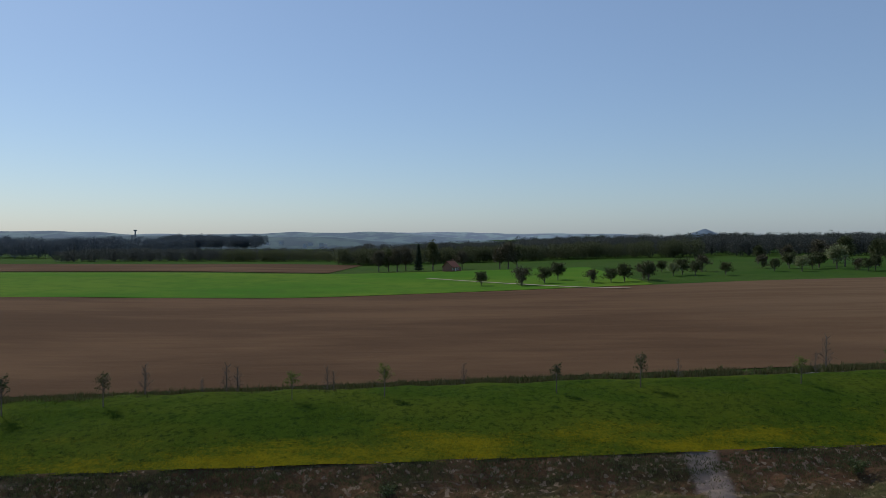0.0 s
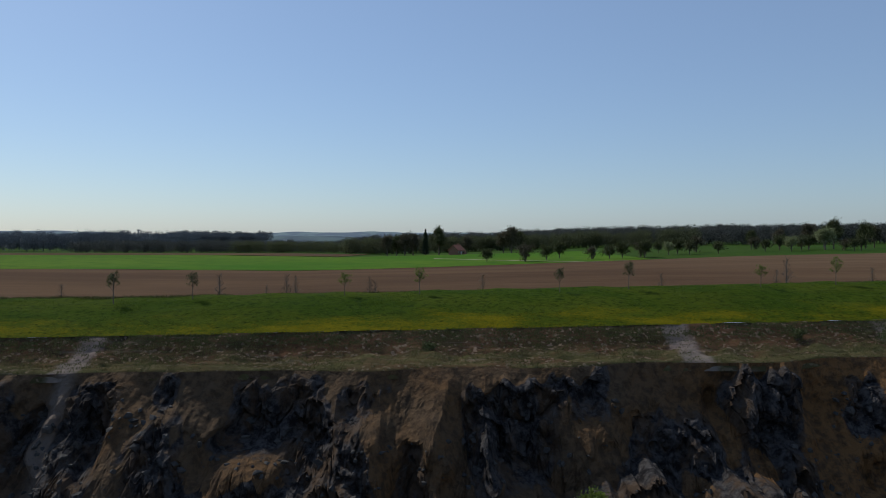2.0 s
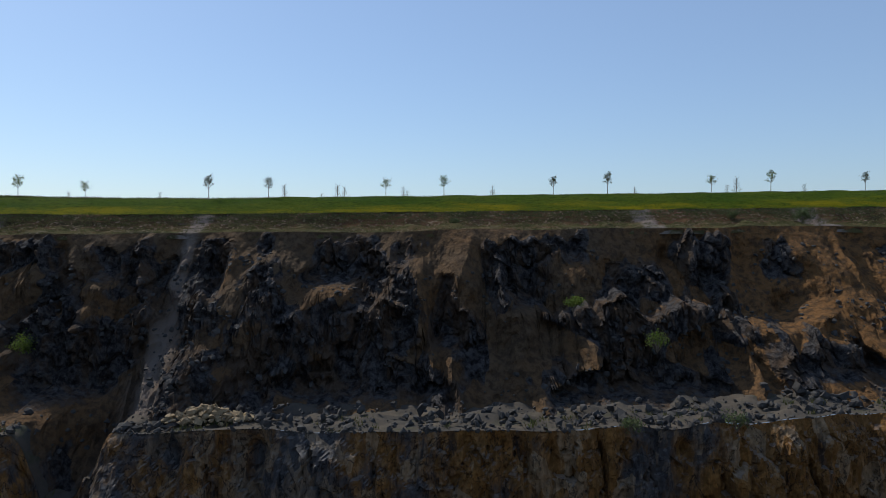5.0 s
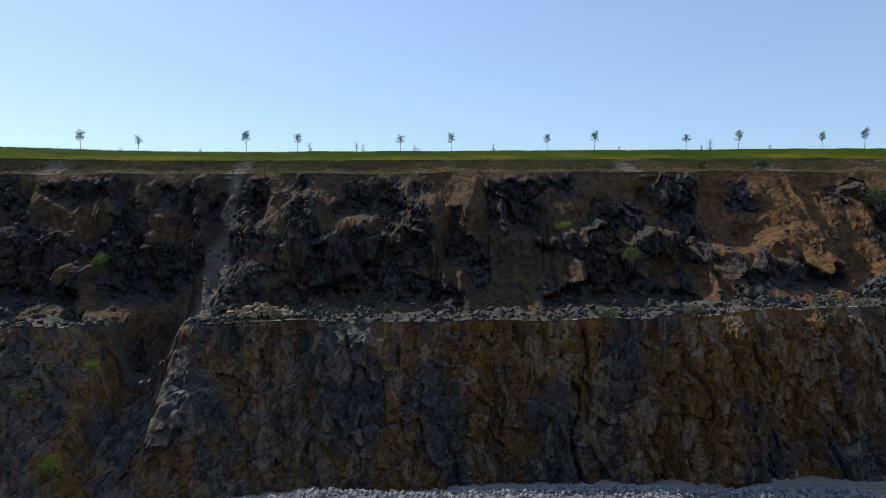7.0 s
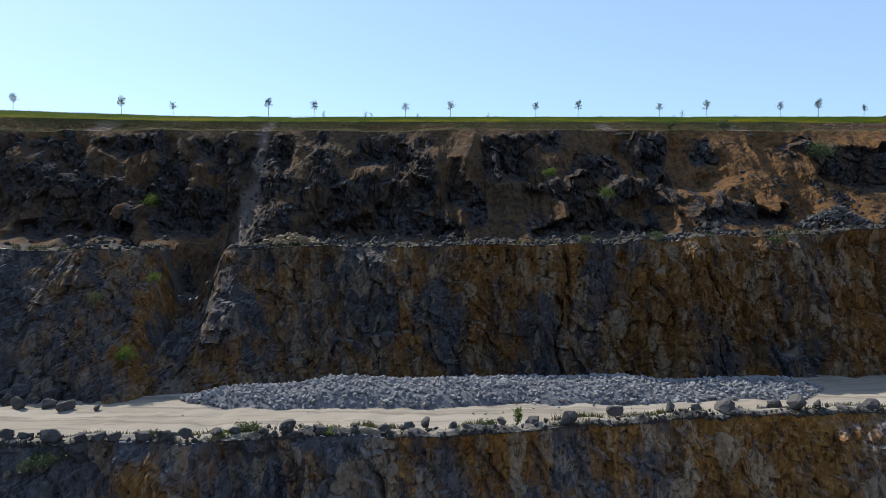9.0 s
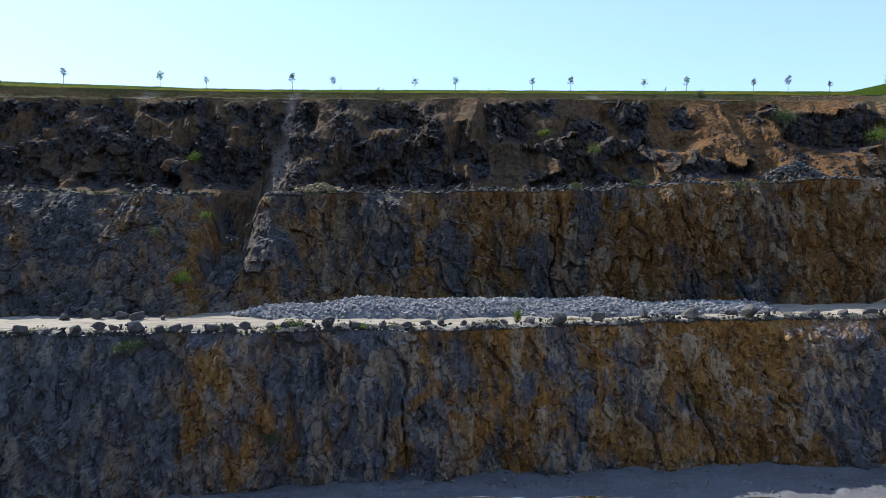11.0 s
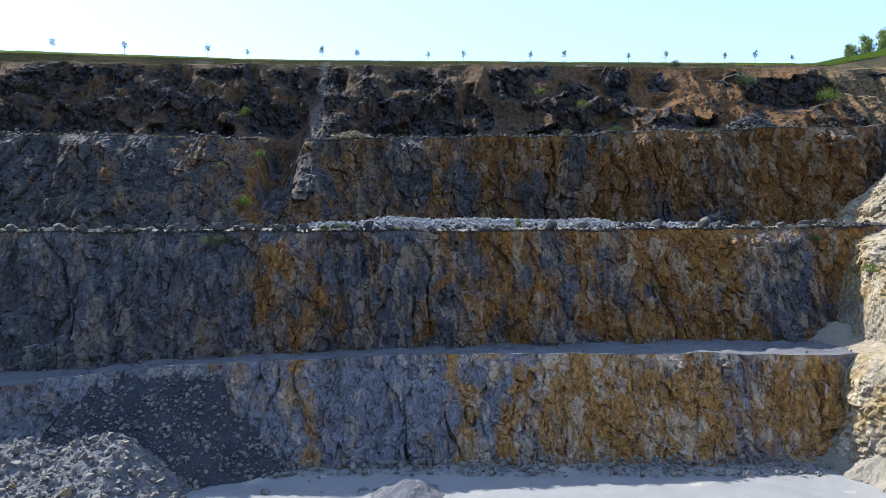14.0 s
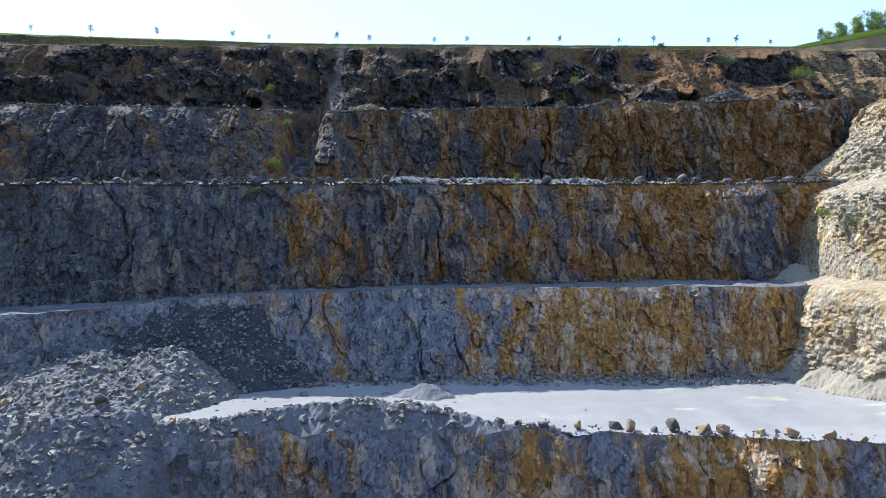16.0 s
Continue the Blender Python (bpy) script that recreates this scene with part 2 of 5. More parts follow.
def floor_material():
    k = Mat("wet_pale_stone_floor", 0.7, 0.3)
    c = k.mix(k.band(k.noise(0.06, k.where(0.5, 1.4, 1), 6, 0.6), 0.35, 0.65), (0.227, 0.222, 0.219), (0.267, 0.260, 0.252))
    c = k.mix(k.calc("MULTIPLY", k.band(k.noise(0.7, None, 8, 0.7), 0.5, 0.7), 0.5), c, (0.192, 0.186, 0.186))
    puddle = k.band(k.noise(0.16, k.where(0.8, 1.3, 1), 3, 0.5), 0.64, 0.69)
    c = k.mix(puddle, c, (0.363, 0.353, 0.293))
    return k.done(c, k.noise(2.0, None, 6, 0.7), 0.4, 0.05, k.mix(puddle, (0.353, 0.353, 0.353), (0.126, 0.126, 0.126)))


FLOOR = floor_material()


def road_material():
    k = Mat("dusty_haul_road", 0.95, 0.1)
    c = k.mix(k.band(k.noise(0.2, k.where(0.25, 1, 1), 6, 0.65), 0.35, 0.65), (0.275, 0.235, 0.183), (0.325, 0.282, 0.226))
    rut = k.band(k.noise(0.9, k.where(0.04, 1.0, 1, (0, 0, -0.07)), 5, 0.6), 0.5, 0.64)
    c = k.mix(k.calc("MULTIPLY", rut, 0.75), c, (0.178, 0.152, 0.12))
    return k.done(c, k.noise(3.0, None, 6, 0.7), 0.5, 0.06)


ROAD = road_material()


def bench_material():
    k = Mat("dark_gravel_bench", 0.93, 0.15)
    c = k.mix(k.band(k.noise(0.25, None, 6, 0.7), 0.38, 0.62), (0.058, 0.052, 0.045), (0.088, 0.072, 0.055))
    c = k.mix(k.calc("MULTIPLY", k.band(k.noise(0.3, k.where(0.6, 1, 1), 6, 0.7), 0.55, 0.68), 0.6), c, (0.045, 0.052, 0.022))
    return k.done(c, k.noise(2.5, None, 8, 0.75), 0.9, 0.12)


BENCH = bench_material()


# ---- mesh helpers ----
def part(name, bm, material, parent=None, label="", smooth=False):
    me = bpy.data.meshes.new(name)
    bm.to_mesh(me)
    bm.free()
    me.materials.append(material)
    if smooth:
        me.shade_smooth()
    ob = new(name, me)
    ob.parent = parent
    if label:
        ob["label"] = label
    return ob


def raw(name, verts, faces, material, parent=None, smooth=False):
    me = bpy.data.meshes.new(name)
    me.from_pydata(np.asarray(verts, float).tolist(), [], [tuple(f) for f in np.asarray(faces).tolist()])
    for m in (material if isinstance(material, (list, tuple)) else [material]):
        me.materials.append(m)
    if smooth:
        me.shade_smooth()
    ob = new(name, me)
    ob.parent = parent
    return ob


def sheet(name, p, material, smooth=False, flip=False):
    """A mesh from a grid of points p[i, j]."""
    ni, nj = p.shape[:2]
    k = np.arange(ni * nj).reshape(ni, nj)
    q = np.stack([k[:-1, :-1], k[1:, :-1], k[1:, 1:], k[:-1, 1:]], -1).reshape(-1, 4)
    return raw(name, p.reshape(-1, 3), q[:, ::-1] if flip else q, material, None, smooth)


def hashed(i, j, seed):
    h = np.sin(i * 127.1 + j * 311.7 + seed * 74.7) * 43758.5453
    return h - np.floor(h)


def smooth_noise(u, v, seed):
    i, j = np.floor(u), np.floor(v)
    a, b = u - i, v - j
    a, b = a * a * (3 - 2 * a), b * b * (3 - 2 * b)
    return ((hashed(i, j, seed) * (1 - a) + hashed(i + 1, j, seed) * a) * (1 - b) + (hashed(i, j + 1, seed) * (1 - a) + hashed(i + 1, j + 1, seed) * a) * b) * 2 - 1


def fbm(u, v, seed, octaves=4):
    return sum(smooth_noise(u * 2 ** o + 17 * o, v * 2 ** o, seed + o) * 0.5 ** o for o in range(octaves))


def blocks(u, v, seed, tilt=0.7):
    """Broken stone: in each cell a plane of its own height and tilt. Returns the height (about -1 to 1) and the joint's nearness."""
    i, j = np.floor(u), np.floor(v)
    best, second = np.full(u.shape, 9.0), np.full(u.shape, 9.0)
    height = np.zeros(u.shape)
    for di in (-1, 0, 1):
        for dj in (-1, 0, 1):
            ci, cj = i + di, j + dj
            du, dv = u - ci - hashed(ci, cj, seed), v - cj - hashed(ci, cj, seed + 5)
            d = du * du + dv * dv
            h = (hashed(ci, cj, seed + 9) * 2 - 1) * 0.7 + tilt * (du * (hashed(ci, cj, seed + 13) * 2 - 1) + dv * (hashed(ci, cj, seed + 21) * 2 - 1)) * 1.6
            near = d < best
            second = np.where(near, best, np.minimum(second, d))
            height = np.where(near, h, height)
            best = np.where(near, d, best)
    return height, np.sqrt(second) - np.sqrt(best)


def curve(x, xs, ys):
    """A line through a few places, softened."""
    return sum(np.interp(x + o, xs, ys) for o in (-6, -3, 0, 3, 6)) / 5


# ---- plan: the lines of the quarry's lips and feet, from west to east ----
def knoll_rise(x): return 0.2 * np.clip(x - 86, 0, 40)
def crest(x): return 76.5 + 0.09 * np.clip(x, -150, 150), 24.05 + 0.016 * np.clip(x, -60, 150) + 0.018 * np.clip(-45 - x, 0, 90) + knoll_rise(x)
def verge(x): return 61.5 + 0.08 * np.clip(x, -150, 150), 21.1 + 0.012 * np.clip(x, -60, 150) + 0.012 * np.clip(-45 - x, 0, 90) + 0.18 * np.clip(x - 86, 0, 40)
def lip_0(x): return 53.6 + 0.065 * x + 1.0 * smooth_noise(x / 9, x * 0, 3), 18.4 + 0.009 * x + 0.25 * smooth_noise(x / 5, x * 0, 4)
def foot_0(x): return curve(x, [-130, -60, -45, -20, 10, 40, 70], [27, 30, 33, 34.5, 34, 36.5, 40]), lip_1(x)[1] + 0.5
def gully_drop(x): return np.exp(-((x + 43.4) / 3.4) ** 4) * (6.0 + 1.6 * fbm(x / 1.6, x * 0, 9, 3))
def lip_1(x): return curve(x, [-130, -60, -52, -47, -42, -37, -20, 0, 20, 40, 70], [22, 24.5, 26, 31.5, 32, 29.5, 28.5, 29, 28.5, 30.5, 32]) + 0.8 * smooth_noise(x / 6, x * 0, 6), curve(x, [-110, -60, -30, 0, 20, 40, 65], [-0.8, -1.6, -1.3, -1.1, -0.6, 0.5, 1.5]) + 0.3 * smooth_noise(x / 4, x * 0, 8) - gully_drop(x)
def foot_1(x): return curve(x, [-130, -60, -40, -29, 10, 40, 70], [9, 11, 12.5, 22.5, 24, 25.5, 26]), -19.3 + 0 * x
def lip_2(x): return curve(x, [-130, -60, -30, 0, 5, 10, 30, 60], [-7, -5, -3.3, -1.3, 0, 3, 4.6, 4.6]) + 0.5 * smooth_noise(x / 5, x * 0, 11) + 0.4 * smooth_noise(x / 2.1, x * 0, 12), -19.6 + 0.012 * x.clip(0, 60) + 0.22 * smooth_noise(x / 2.4, x * 0, 13)
def foot_2(x): return curve(x, [-130, -60, -35, -18, 4, 20, 60], [-10, -9.5, -8, -5, -2.5, -0.8, -0.5]), lip_3(x)[1] + 0.3
def lip_3(x): return curve(x, [-130, -74, -67, -62, -47, -35, -18, 0, 16, 30, 45], [-24, -23, -17, -13.4, -13.2, -11.7, -10.3, -9.8, -11, -12, -13.5]) + 0.5 * smooth_noise(x / 5, x * 0, 15), curve(x, [-130, -65, -47, -36, -18, 40], [-42, -39.3, -38, -37.6, -37.2, -37.0]) + 0.15 * smooth_noise(x / 3, x * 0, 16)
def foot_3(x): return curve(x, [-130, -74, -67, -60, 0, 45], [-28, -26.5, -21, -18, -16.5, -17]), -51.2 + 0 * x
def lip_4(x): return curve(x, [-130, -60, -43, -27, -14, -7, 4, 18, 29, 45], [-52, -48, -44, -40, -43, -45.5, -48.5, -50.5, -53, -57]) + 0.8 * smooth_noise(x / 4, x * 0, 19), -51.3 + 0.2 * smooth_noise(x / 4, x * 0, 20)
def bank_crown(x): return curve(x, [-60, -46, -38, -27, -18, -8, 0, 8], [1.0, 1.2, 1.2, 2.8, 2.0, 0.6, 0.0, -0.3])
def bank_reach(x): return np.clip(0.3 + 1.1 * bank_crown(x) + 0.5 * smooth_noise(x / 3.5, x * 0, 22), 0.0, 4.0) * np.clip((6 - x) / 8, 0, 1)
def rim_4(x): return lip_4(x)[0] - bank_reach(x), lip_4(x)[1] + np.clip(bank_crown(x), 0, 4) * np.clip((6 - x) / 8, 0, 1) - 1.1 * bank_reach(x)
def foot_4(x): return rim_4(x)[0] - 5.0, -76 + 0 * x


def face(name, xs, upper, lower, rows, material, big, mid, small, seed, label="", gully=0.0):
    """A quarry face swept between two lines and broken into upright slabs and blocks."""
    (ya, za), (yb, zb) = upper(xs), lower(xs)
    v = np.linspace(0, 1, rows)[None, :]
    x = np.repeat(xs[:, None], rows, 1)
    z = za[:, None] + (zb - 0.8 - za)[:, None] * v
    y = ya[:, None] + (yb - ya)[:, None] * v ** 0.9
    u = x + 0.14 * z
    edge = np.clip(v * 9, 0.15, 1)
    d = big * fbm(u / 13, z / 15, seed, 3) + 0.9 * big * fbm(u / 4.2, z / 24, seed + 30, 3)
    d = d - gully * 3.6 * np.exp(-((x + 45.0 + 0.1 * z) / 3.0) ** 2) * np.clip(v * 4, 0, 1)
    cleft = smooth_noise(u / 5 + 0.5 * smooth_noise(u / 3, z / 5, seed + 32), z / 30, seed + 31)
    d = d - 1.7 * mid * np.exp(-(cleft / 0.07) ** 2) * np.clip(0.2 + 1.6 * smooth_noise(u / 8, z / 8, seed + 33), 0, 1)
    wob = 0.45 * fbm(u / 4, z / 5, seed + 3, 3)
    h, joint = blocks(u / 2.7 + wob, z / 6.0 + wob, seed + 1, 0.55)
    d = d + mid * h - 0.35 * mid * np.clip(1 - joint / 0.10, 0, 1)
    wob = 0.4 * fbm(u / 1.7, z / 2.2, seed + 4, 3)
    h, joint = blocks(u / 1.05 + wob, z / 2.1 + wob, seed + 2, 0.7)
    d = d + small * h - 0.4 * small * np.clip(1 - joint / 0.12, 0, 1)
    h, joint = blocks(u / 0.45 + wob, z / 0.75, seed + 6)
    rim = np.exp(-(v / 0.09) ** 2)
    d = d + small * (0.36 + 0.5 * rim) * h - 0.9 * rim * np.clip(fbm(x / 2.6, z / 3, seed + 9, 3) + 0.2, 0, 1)
    p = np.stack([x + 0.3 * small * smooth_noise(u / 0.9, z / 0.9, seed + 8) * edge, y - d * edge, z + 0.35 * small * smooth_noise(u / 1.1, z / 1.1, seed + 7) * edge], -1)
    return tagged(sheet(name, p, material, flip=True), label, "rock face", kind="structure")


def shelf(name, xs, back, front, rows, material, rough, seed, label, deeper=3.0, berm=0.0):
    """A bench: the level strip between a face's foot and the next lip."""
    (ya, za), (yb, zb) = back(xs), front(xs)
    v = np.linspace(0, 1, rows)[None, :]
    x = np.repeat(xs[:, None], rows, 1)
    y = (ya + deeper)[:, None] + (yb - ya - deeper)[:, None] * v
    z = za[:, None] + (zb - za)[:, None] * v + rough * fbm(x / 2.2, y / 2.2, seed, 4) * np.clip((1 - v) * 6, 0.15, 1) + berm * np.exp(-((v - 0.955) / 0.028) ** 2)
    return tagged(sheet(name, np.stack([x, y, z], -1), material, smooth=True, flip=True), label, "quarry bench", kind="structure")


def steps(a, b, d):
    return np.linspace(a, b, int((b - a) / d) + 1)


# ---- the quarry ----
def slope_run(w, x):
    """How far out the upper slope has come at a part w of its drop: stepped in places, even in others."""
    stepped = np.interp(w, [0, 0.05, 0.5, 0.58, 0.95, 1], [0, 0.03, 0.34, 0.62, 0.9, 1])
    even = np.interp(w, [0, 0.05, 0.7, 1], [0, 0.03, 0.58, 1])
    k = np.clip(0.5 + 1.3 * smooth_noise(x / 12, x * 0, 29), 0, 1)
    return stepped * k + even * (1 - k)


def upper_slope():
    """The oldest face: ribs of soil, gullies and dark outcrops on a slope of some forty degrees."""
    xs = steps(-150, 140, 0.26)
    (ya, za), (yb, zb) = lip_0(xs), foot_0(xs)
    n, rows = 160, 120
    w = np.linspace(0, 1, n)[None, :]
    x = np.repeat(xs[:, None], n, 1)
    z = za[:, None] + (zb - 0.6 - za)[:, None] * w
    slant = x - 0.08 * (18 - z)
    ws = np.clip(w + 0.12 * np.clip(w * 5, 0, 1) * np.clip((1 - w) * 5, 0, 1) * fbm(x / 11, x * 0, 30, 3), 0, 1)
    y = ya[:, None] + (yb - ya)[:, None] * slope_run(ws, x)
    ridge = 0.9 - np.abs(smooth_noise(slant / 3.6 + 0.5 * fbm(slant / 5, z / 6, 35, 2), z / 22, 31)) * 1.9
    d = np.clip(w * 5, 0, 1) * (2.0 * ridge + 1.3 * fbm(slant / 9, z / 9, 33, 4) + 0.65 * fbm(slant / 1.6, z / 2.2, 34, 5) + 0.5 * (0.5 - np.abs(smooth_noise(slant / 1.4 + 0.8 * fbm(slant / 2, z / 2, 37, 3), z / 5, 36))))
    d = d - 2.6 * np.exp(-((x + 38.3) / 3.2) ** 2) * np.clip(w * 6, 0, 1)
    stone = np.zeros_like(x)
    soil_y = y - d
    best = soil_y.copy()
    # outcrops: centre, half width, top, how far the top stands out
    for c, half, top, out, foot in OUTCROPS:
        edge = half * (1 + 0.45 * fbm(z / 4.0, z * 0 + c, 41, 3))
        inside = np.clip((edge - np.abs(x - c)) / 1.3, 0, 1)
        crown = top + 1.5 * fbm(x / 2.6, x * 0 + c, 43, 4)
        rel = np.clip((crown - z) / 0.6, 0, 1) * np.clip((z - foot) / 2.2, 0, 1)
        kk = np.clip((za[:, None] - top) / (za - zb)[:, None], 0, 1)
        y_top = ya[:, None] + (yb - ya)[:, None] * slope_run(kk, x) - out
        h1, j1 = blocks(slant / 2.4 + 0.4 * fbm(slant / 3, z / 3, 44, 2), z / 3.4, 51)
        h2, j2 = blocks(slant / 1.0, z / 1.2, 52)
        wall = y_top - 0.3 * (crown - z) - 0.9 * h1 - 0.45 * h2 + 0.4 * (j1 < 0.08)
        m = inside * rel
        best = best * (1 - m) + wall * m
        stone = np.maximum(stone, m)
    h1, j1 = blocks(slant / 2.2 + 0.3 * fbm(slant / 2, z / 2, 59, 2), z / 2.4, 55)
    h2, j2 = blocks(slant / 0.9, z / 0.9, 56)
    h3, j3 = blocks(slant / 0.5, z / 0.5, 57)
    chute = np.exp(-((x + 38.3 + 0.8 * fbm(z / 3, x / 3, 39, 2)) / (1.1 + 0.09 * (18 - z))) ** 2)
    rocky = np.clip(fbm(slant / 4, z / 6, 58, 4) * 2.6 + 0.0 - 0.5 * np.clip((x - 8) / 30, 0, 1) - 0.8 * np.clip((x - 72) / 8, 0, 1), 0.0, 1) * np.clip(w * 14 - 0.3, 0, 1) * (1 - chute)
    best = best - (rocky * (0.9 * h1 + 0.45 * h2 + 0.2 * h3) + 0.08 * h2)
    stone = np.maximum(stone, rocky)
    # even steps along each profile
    ds = np.hypot(np.diff(best, axis=1), np.diff(z, axis=1))
    s = np.concatenate([np.zeros((len(xs), 1)), np.cumsum(ds, 1)], 1)
    p = np.zeros((len(xs), rows, 3))
    trail = np.zeros((len(xs), rows))
    tone = np.zeros((len(xs), rows))
    for i in range(len(xs)):
        t = np.linspace(0, s[i, -1], rows)
        p[i, :, 0], p[i, :, 1], p[i, :, 2] = xs[i], np.interp(t, s[i], best[i]), np.interp(t, s[i], z[i])
        tone[i], trail[i] = np.interp(t, s[i], stone[i]), np.interp(t, s[i], chute[i])
    ob = sheet("wall_upper", p, SLOPE, flip=True)
    a = ob.data.attributes.new("stone", "FLOAT", "POINT")
    a.data.foreach_set("value", tone.reshape(-1).astype(np.float32))
    a = ob.data.attributes.new("chute", "FLOAT", "POINT")
    a.data.foreach_set("value", trail.reshape(-1).astype(np.float32))
    SLOPE_GRID.append(p)
    return tagged(ob, "weathered upper quarry slope of brown soil ribs and dark rock", "rock face", kind="structure")


SLOPE_GRID = []
# outcrops: centre, half width, crown, how far the crown stands out, foot
OUTCROPS = [(-104, 10, 8.5, 2.4, -1), (-84, 9, 9.0, 2.4, -1), (-63, 6.5, 9.2, 2.4, -1), (-47.5, 6.2, 9.0, 2.4, -1), (-15.5, 8.2, 10.6, 3.2, -1), (16, 9.4, 9.8, 3.0, -1), (40, 4.5, 6.0, 1.4, 1), (66, 9.0, 16.8, 2.2, 6.5),
            (-92, 5, 17.2, 0.8, 11.5), (-80, 3, 17.6, 0.8, 11), (-70, 2.6, 17.6, 0.8, 11.5), (-60, 4.2, 17.5, 0.9, 12), (-46, 4.2, 17.0, 0.9, 11.5), (-34, 2.6, 17.2, 1.0, 10.5), (-28.4, 1.4, 18.0, 0.5, 14.5), (-18.2, 4.8, 18.0, 0.8, 11),
            (-11, 2.0, 17.6, 0.6, 14), (-5.6, 2.4, 13.5, 1.2, 4), (4.4, 3.6, 17.8, 0.9, 8.5), (10.5, 2.2, 18.2, 0.8, 13.5), (27.5, 3.4, 17.8, 0.8, 10.5), (37.5, 3.2, 17.6, 0.7, 11.5), (-26, 2.6, 5.5, 0.9, 0.5)]

upper_slope()
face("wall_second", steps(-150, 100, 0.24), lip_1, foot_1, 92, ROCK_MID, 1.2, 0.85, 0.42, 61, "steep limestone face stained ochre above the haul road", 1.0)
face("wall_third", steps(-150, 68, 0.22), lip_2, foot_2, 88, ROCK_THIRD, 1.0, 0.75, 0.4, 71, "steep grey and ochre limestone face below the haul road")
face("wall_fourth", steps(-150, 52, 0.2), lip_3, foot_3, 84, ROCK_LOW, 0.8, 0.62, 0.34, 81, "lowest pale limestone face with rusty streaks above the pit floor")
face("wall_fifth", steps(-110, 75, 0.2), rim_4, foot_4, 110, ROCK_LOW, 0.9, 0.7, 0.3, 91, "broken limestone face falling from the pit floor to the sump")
shelf("bench_upper", steps(-150, 140, 0.45), foot_0, lip_1, 22, BENCH, 0.35, 101, "narrow rubble-strewn upper bench with tufts of grass")
shelf("bench_road", steps(-150, 84, 0.5), foot_1, lip_2, 110, ROAD, 0.12, 102, "pale dusty haul road on the wide bench with wheel ruts", 3.0, 0.45)
shelf("bench_lower", steps(-150, 60, 0.4), foot_2, lip_3, 22, RAMP_GRAVEL, 0.25, 103, "grey gravel ramp between two limestone faces")
shelf("floor", steps(-150, 75, 0.5), foot_3, lip_4, 70, FLOOR, 0.08, 104, "pale grey crushed stone pit floor with milky puddles")


def road_edge():
    """The rough rim of rubble and earth between the haul road and the drop."""
    xs = steps(-150, 68, 0.3)
    y0, z0 = lip_2(xs)
    v = np.linspace(0, 1, 16)[None, :]
    x = np.repeat(xs[:, None], 16, 1)
    wide = (2.9 + 0.9 * smooth_noise(xs / 5, xs * 0, 111))[:, None]
    y = y0[:, None] - 0.12 + wide * v
    z = z0[:, None] + 0.10 + np.sin(np.pi * np.clip(v * 1.02, 0, 1)) * (0.42 + 0.35 * fbm(x / 1.6, y / 1.6, 112, 4)) - 0.35 * v
    return tagged(sheet("trim_road_edge", np.stack([x, y, z], -1), EDGE, flip=False), "low rim of dark rubble and earth along the haul road", "rubble rim", kind="structure")


EDGE = earth_material("dark_rubble_rim", [(0.085, 0.082, 0.078), (0.055, 0.054, 0.045), (0.115, 0.108, 0.098)], 0.8, 0.2, 0.95, (0.16, 0.152, 0.142))
road_edge()


def side_wall():
    """The east side of the pit, which runs towards the south, in rough steps."""
    ys, zs = steps(-175, 84, 0.3), steps(-76, 26, 0.3)
    y, z = np.meshgrid(ys, zs, indexing="ij")
    x = np.interp(z, [-76, -52, -50, -39, -37, -36, -21, -19, -4, -1, 1, 15, 19, 22, 26], [36, 38.5, 40, 43, 45, 50, 54, 59, 62, 65, 69, 77, 82, 92, 108])
    x = x + 5.0 * np.clip((z + 22) / 5, 0, 1) + 0.34 * np.clip(-18 - y, 0, 200) + 0.33 * np.clip(y, 0, 90) * np.clip((z + 16) / 8, 0, 1) * np.clip((16 - z) / 8, 0, 1)
    u = y + 0.2 * z
    h1, j1 = blocks(u / 5 + 0.3 * fbm(u / 6, z / 6, 205, 2), z / 5, 201)
    h2, j2 = blocks(u / 1.9 + 0.5 * fbm(u / 2, z / 2, 208, 2), z / 1.4 + 0.5 * fbm(u / 2, z / 2, 209, 2), 202)
    h3, j3 = blocks(u / 0.6, z / 0.6, 203)
    gentle = np.clip((z + 6) / 12, 0, 1) * 0.6
    scree = np.clip(np.exp(-((z + 31 - 0.25 * y) / 6) ** 2) * 0.9, 0, 1)
    k = (1 - gentle) * (1 - scree)
    x = x - (1.2 * fbm(u / 16, z / 14, 204, 3) + k * (0.8 * h1 + 0.32 * h2 + 0.2 * h3) + 0.15 * h3)
    top = np.interp(y, [-30, 0, 30, 45, 62], [-9.0, -5.0, 0.0, 3.0, 4.0]) + 0.8 * fbm(y / 6, y * 0, 207, 3)
    over = np.clip(z - top, 0, 60)
    x = x + 3.0 * np.clip((z - 2) / 8, 0, 1) - np.clip((z + 4) / 6, 0, 1) * (0.7 * h1 + 0.5 * h2 + 0.25 * h3 + 1.6 * fbm(y / 7, z / 7, 210, 4))
    x, z = x + 1.7 * over, np.minimum(z, top) + 0.10 * over + np.clip(over, 0, 1) * 0.7 * fbm(y / 3, over / 3, 211, 4)
    p = np.stack([x, y + 0.2 * h2 * k, z], -1)
    low = np.searchsorted(zs, -1.0)
    tagged(sheet("wall_east_upper", p[:, low:], SCREE), "brown gravelly slope above the sunlit side wall", "slope", kind="structure")
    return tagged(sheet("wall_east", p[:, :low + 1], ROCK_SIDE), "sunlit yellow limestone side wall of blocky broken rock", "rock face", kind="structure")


side_wall()


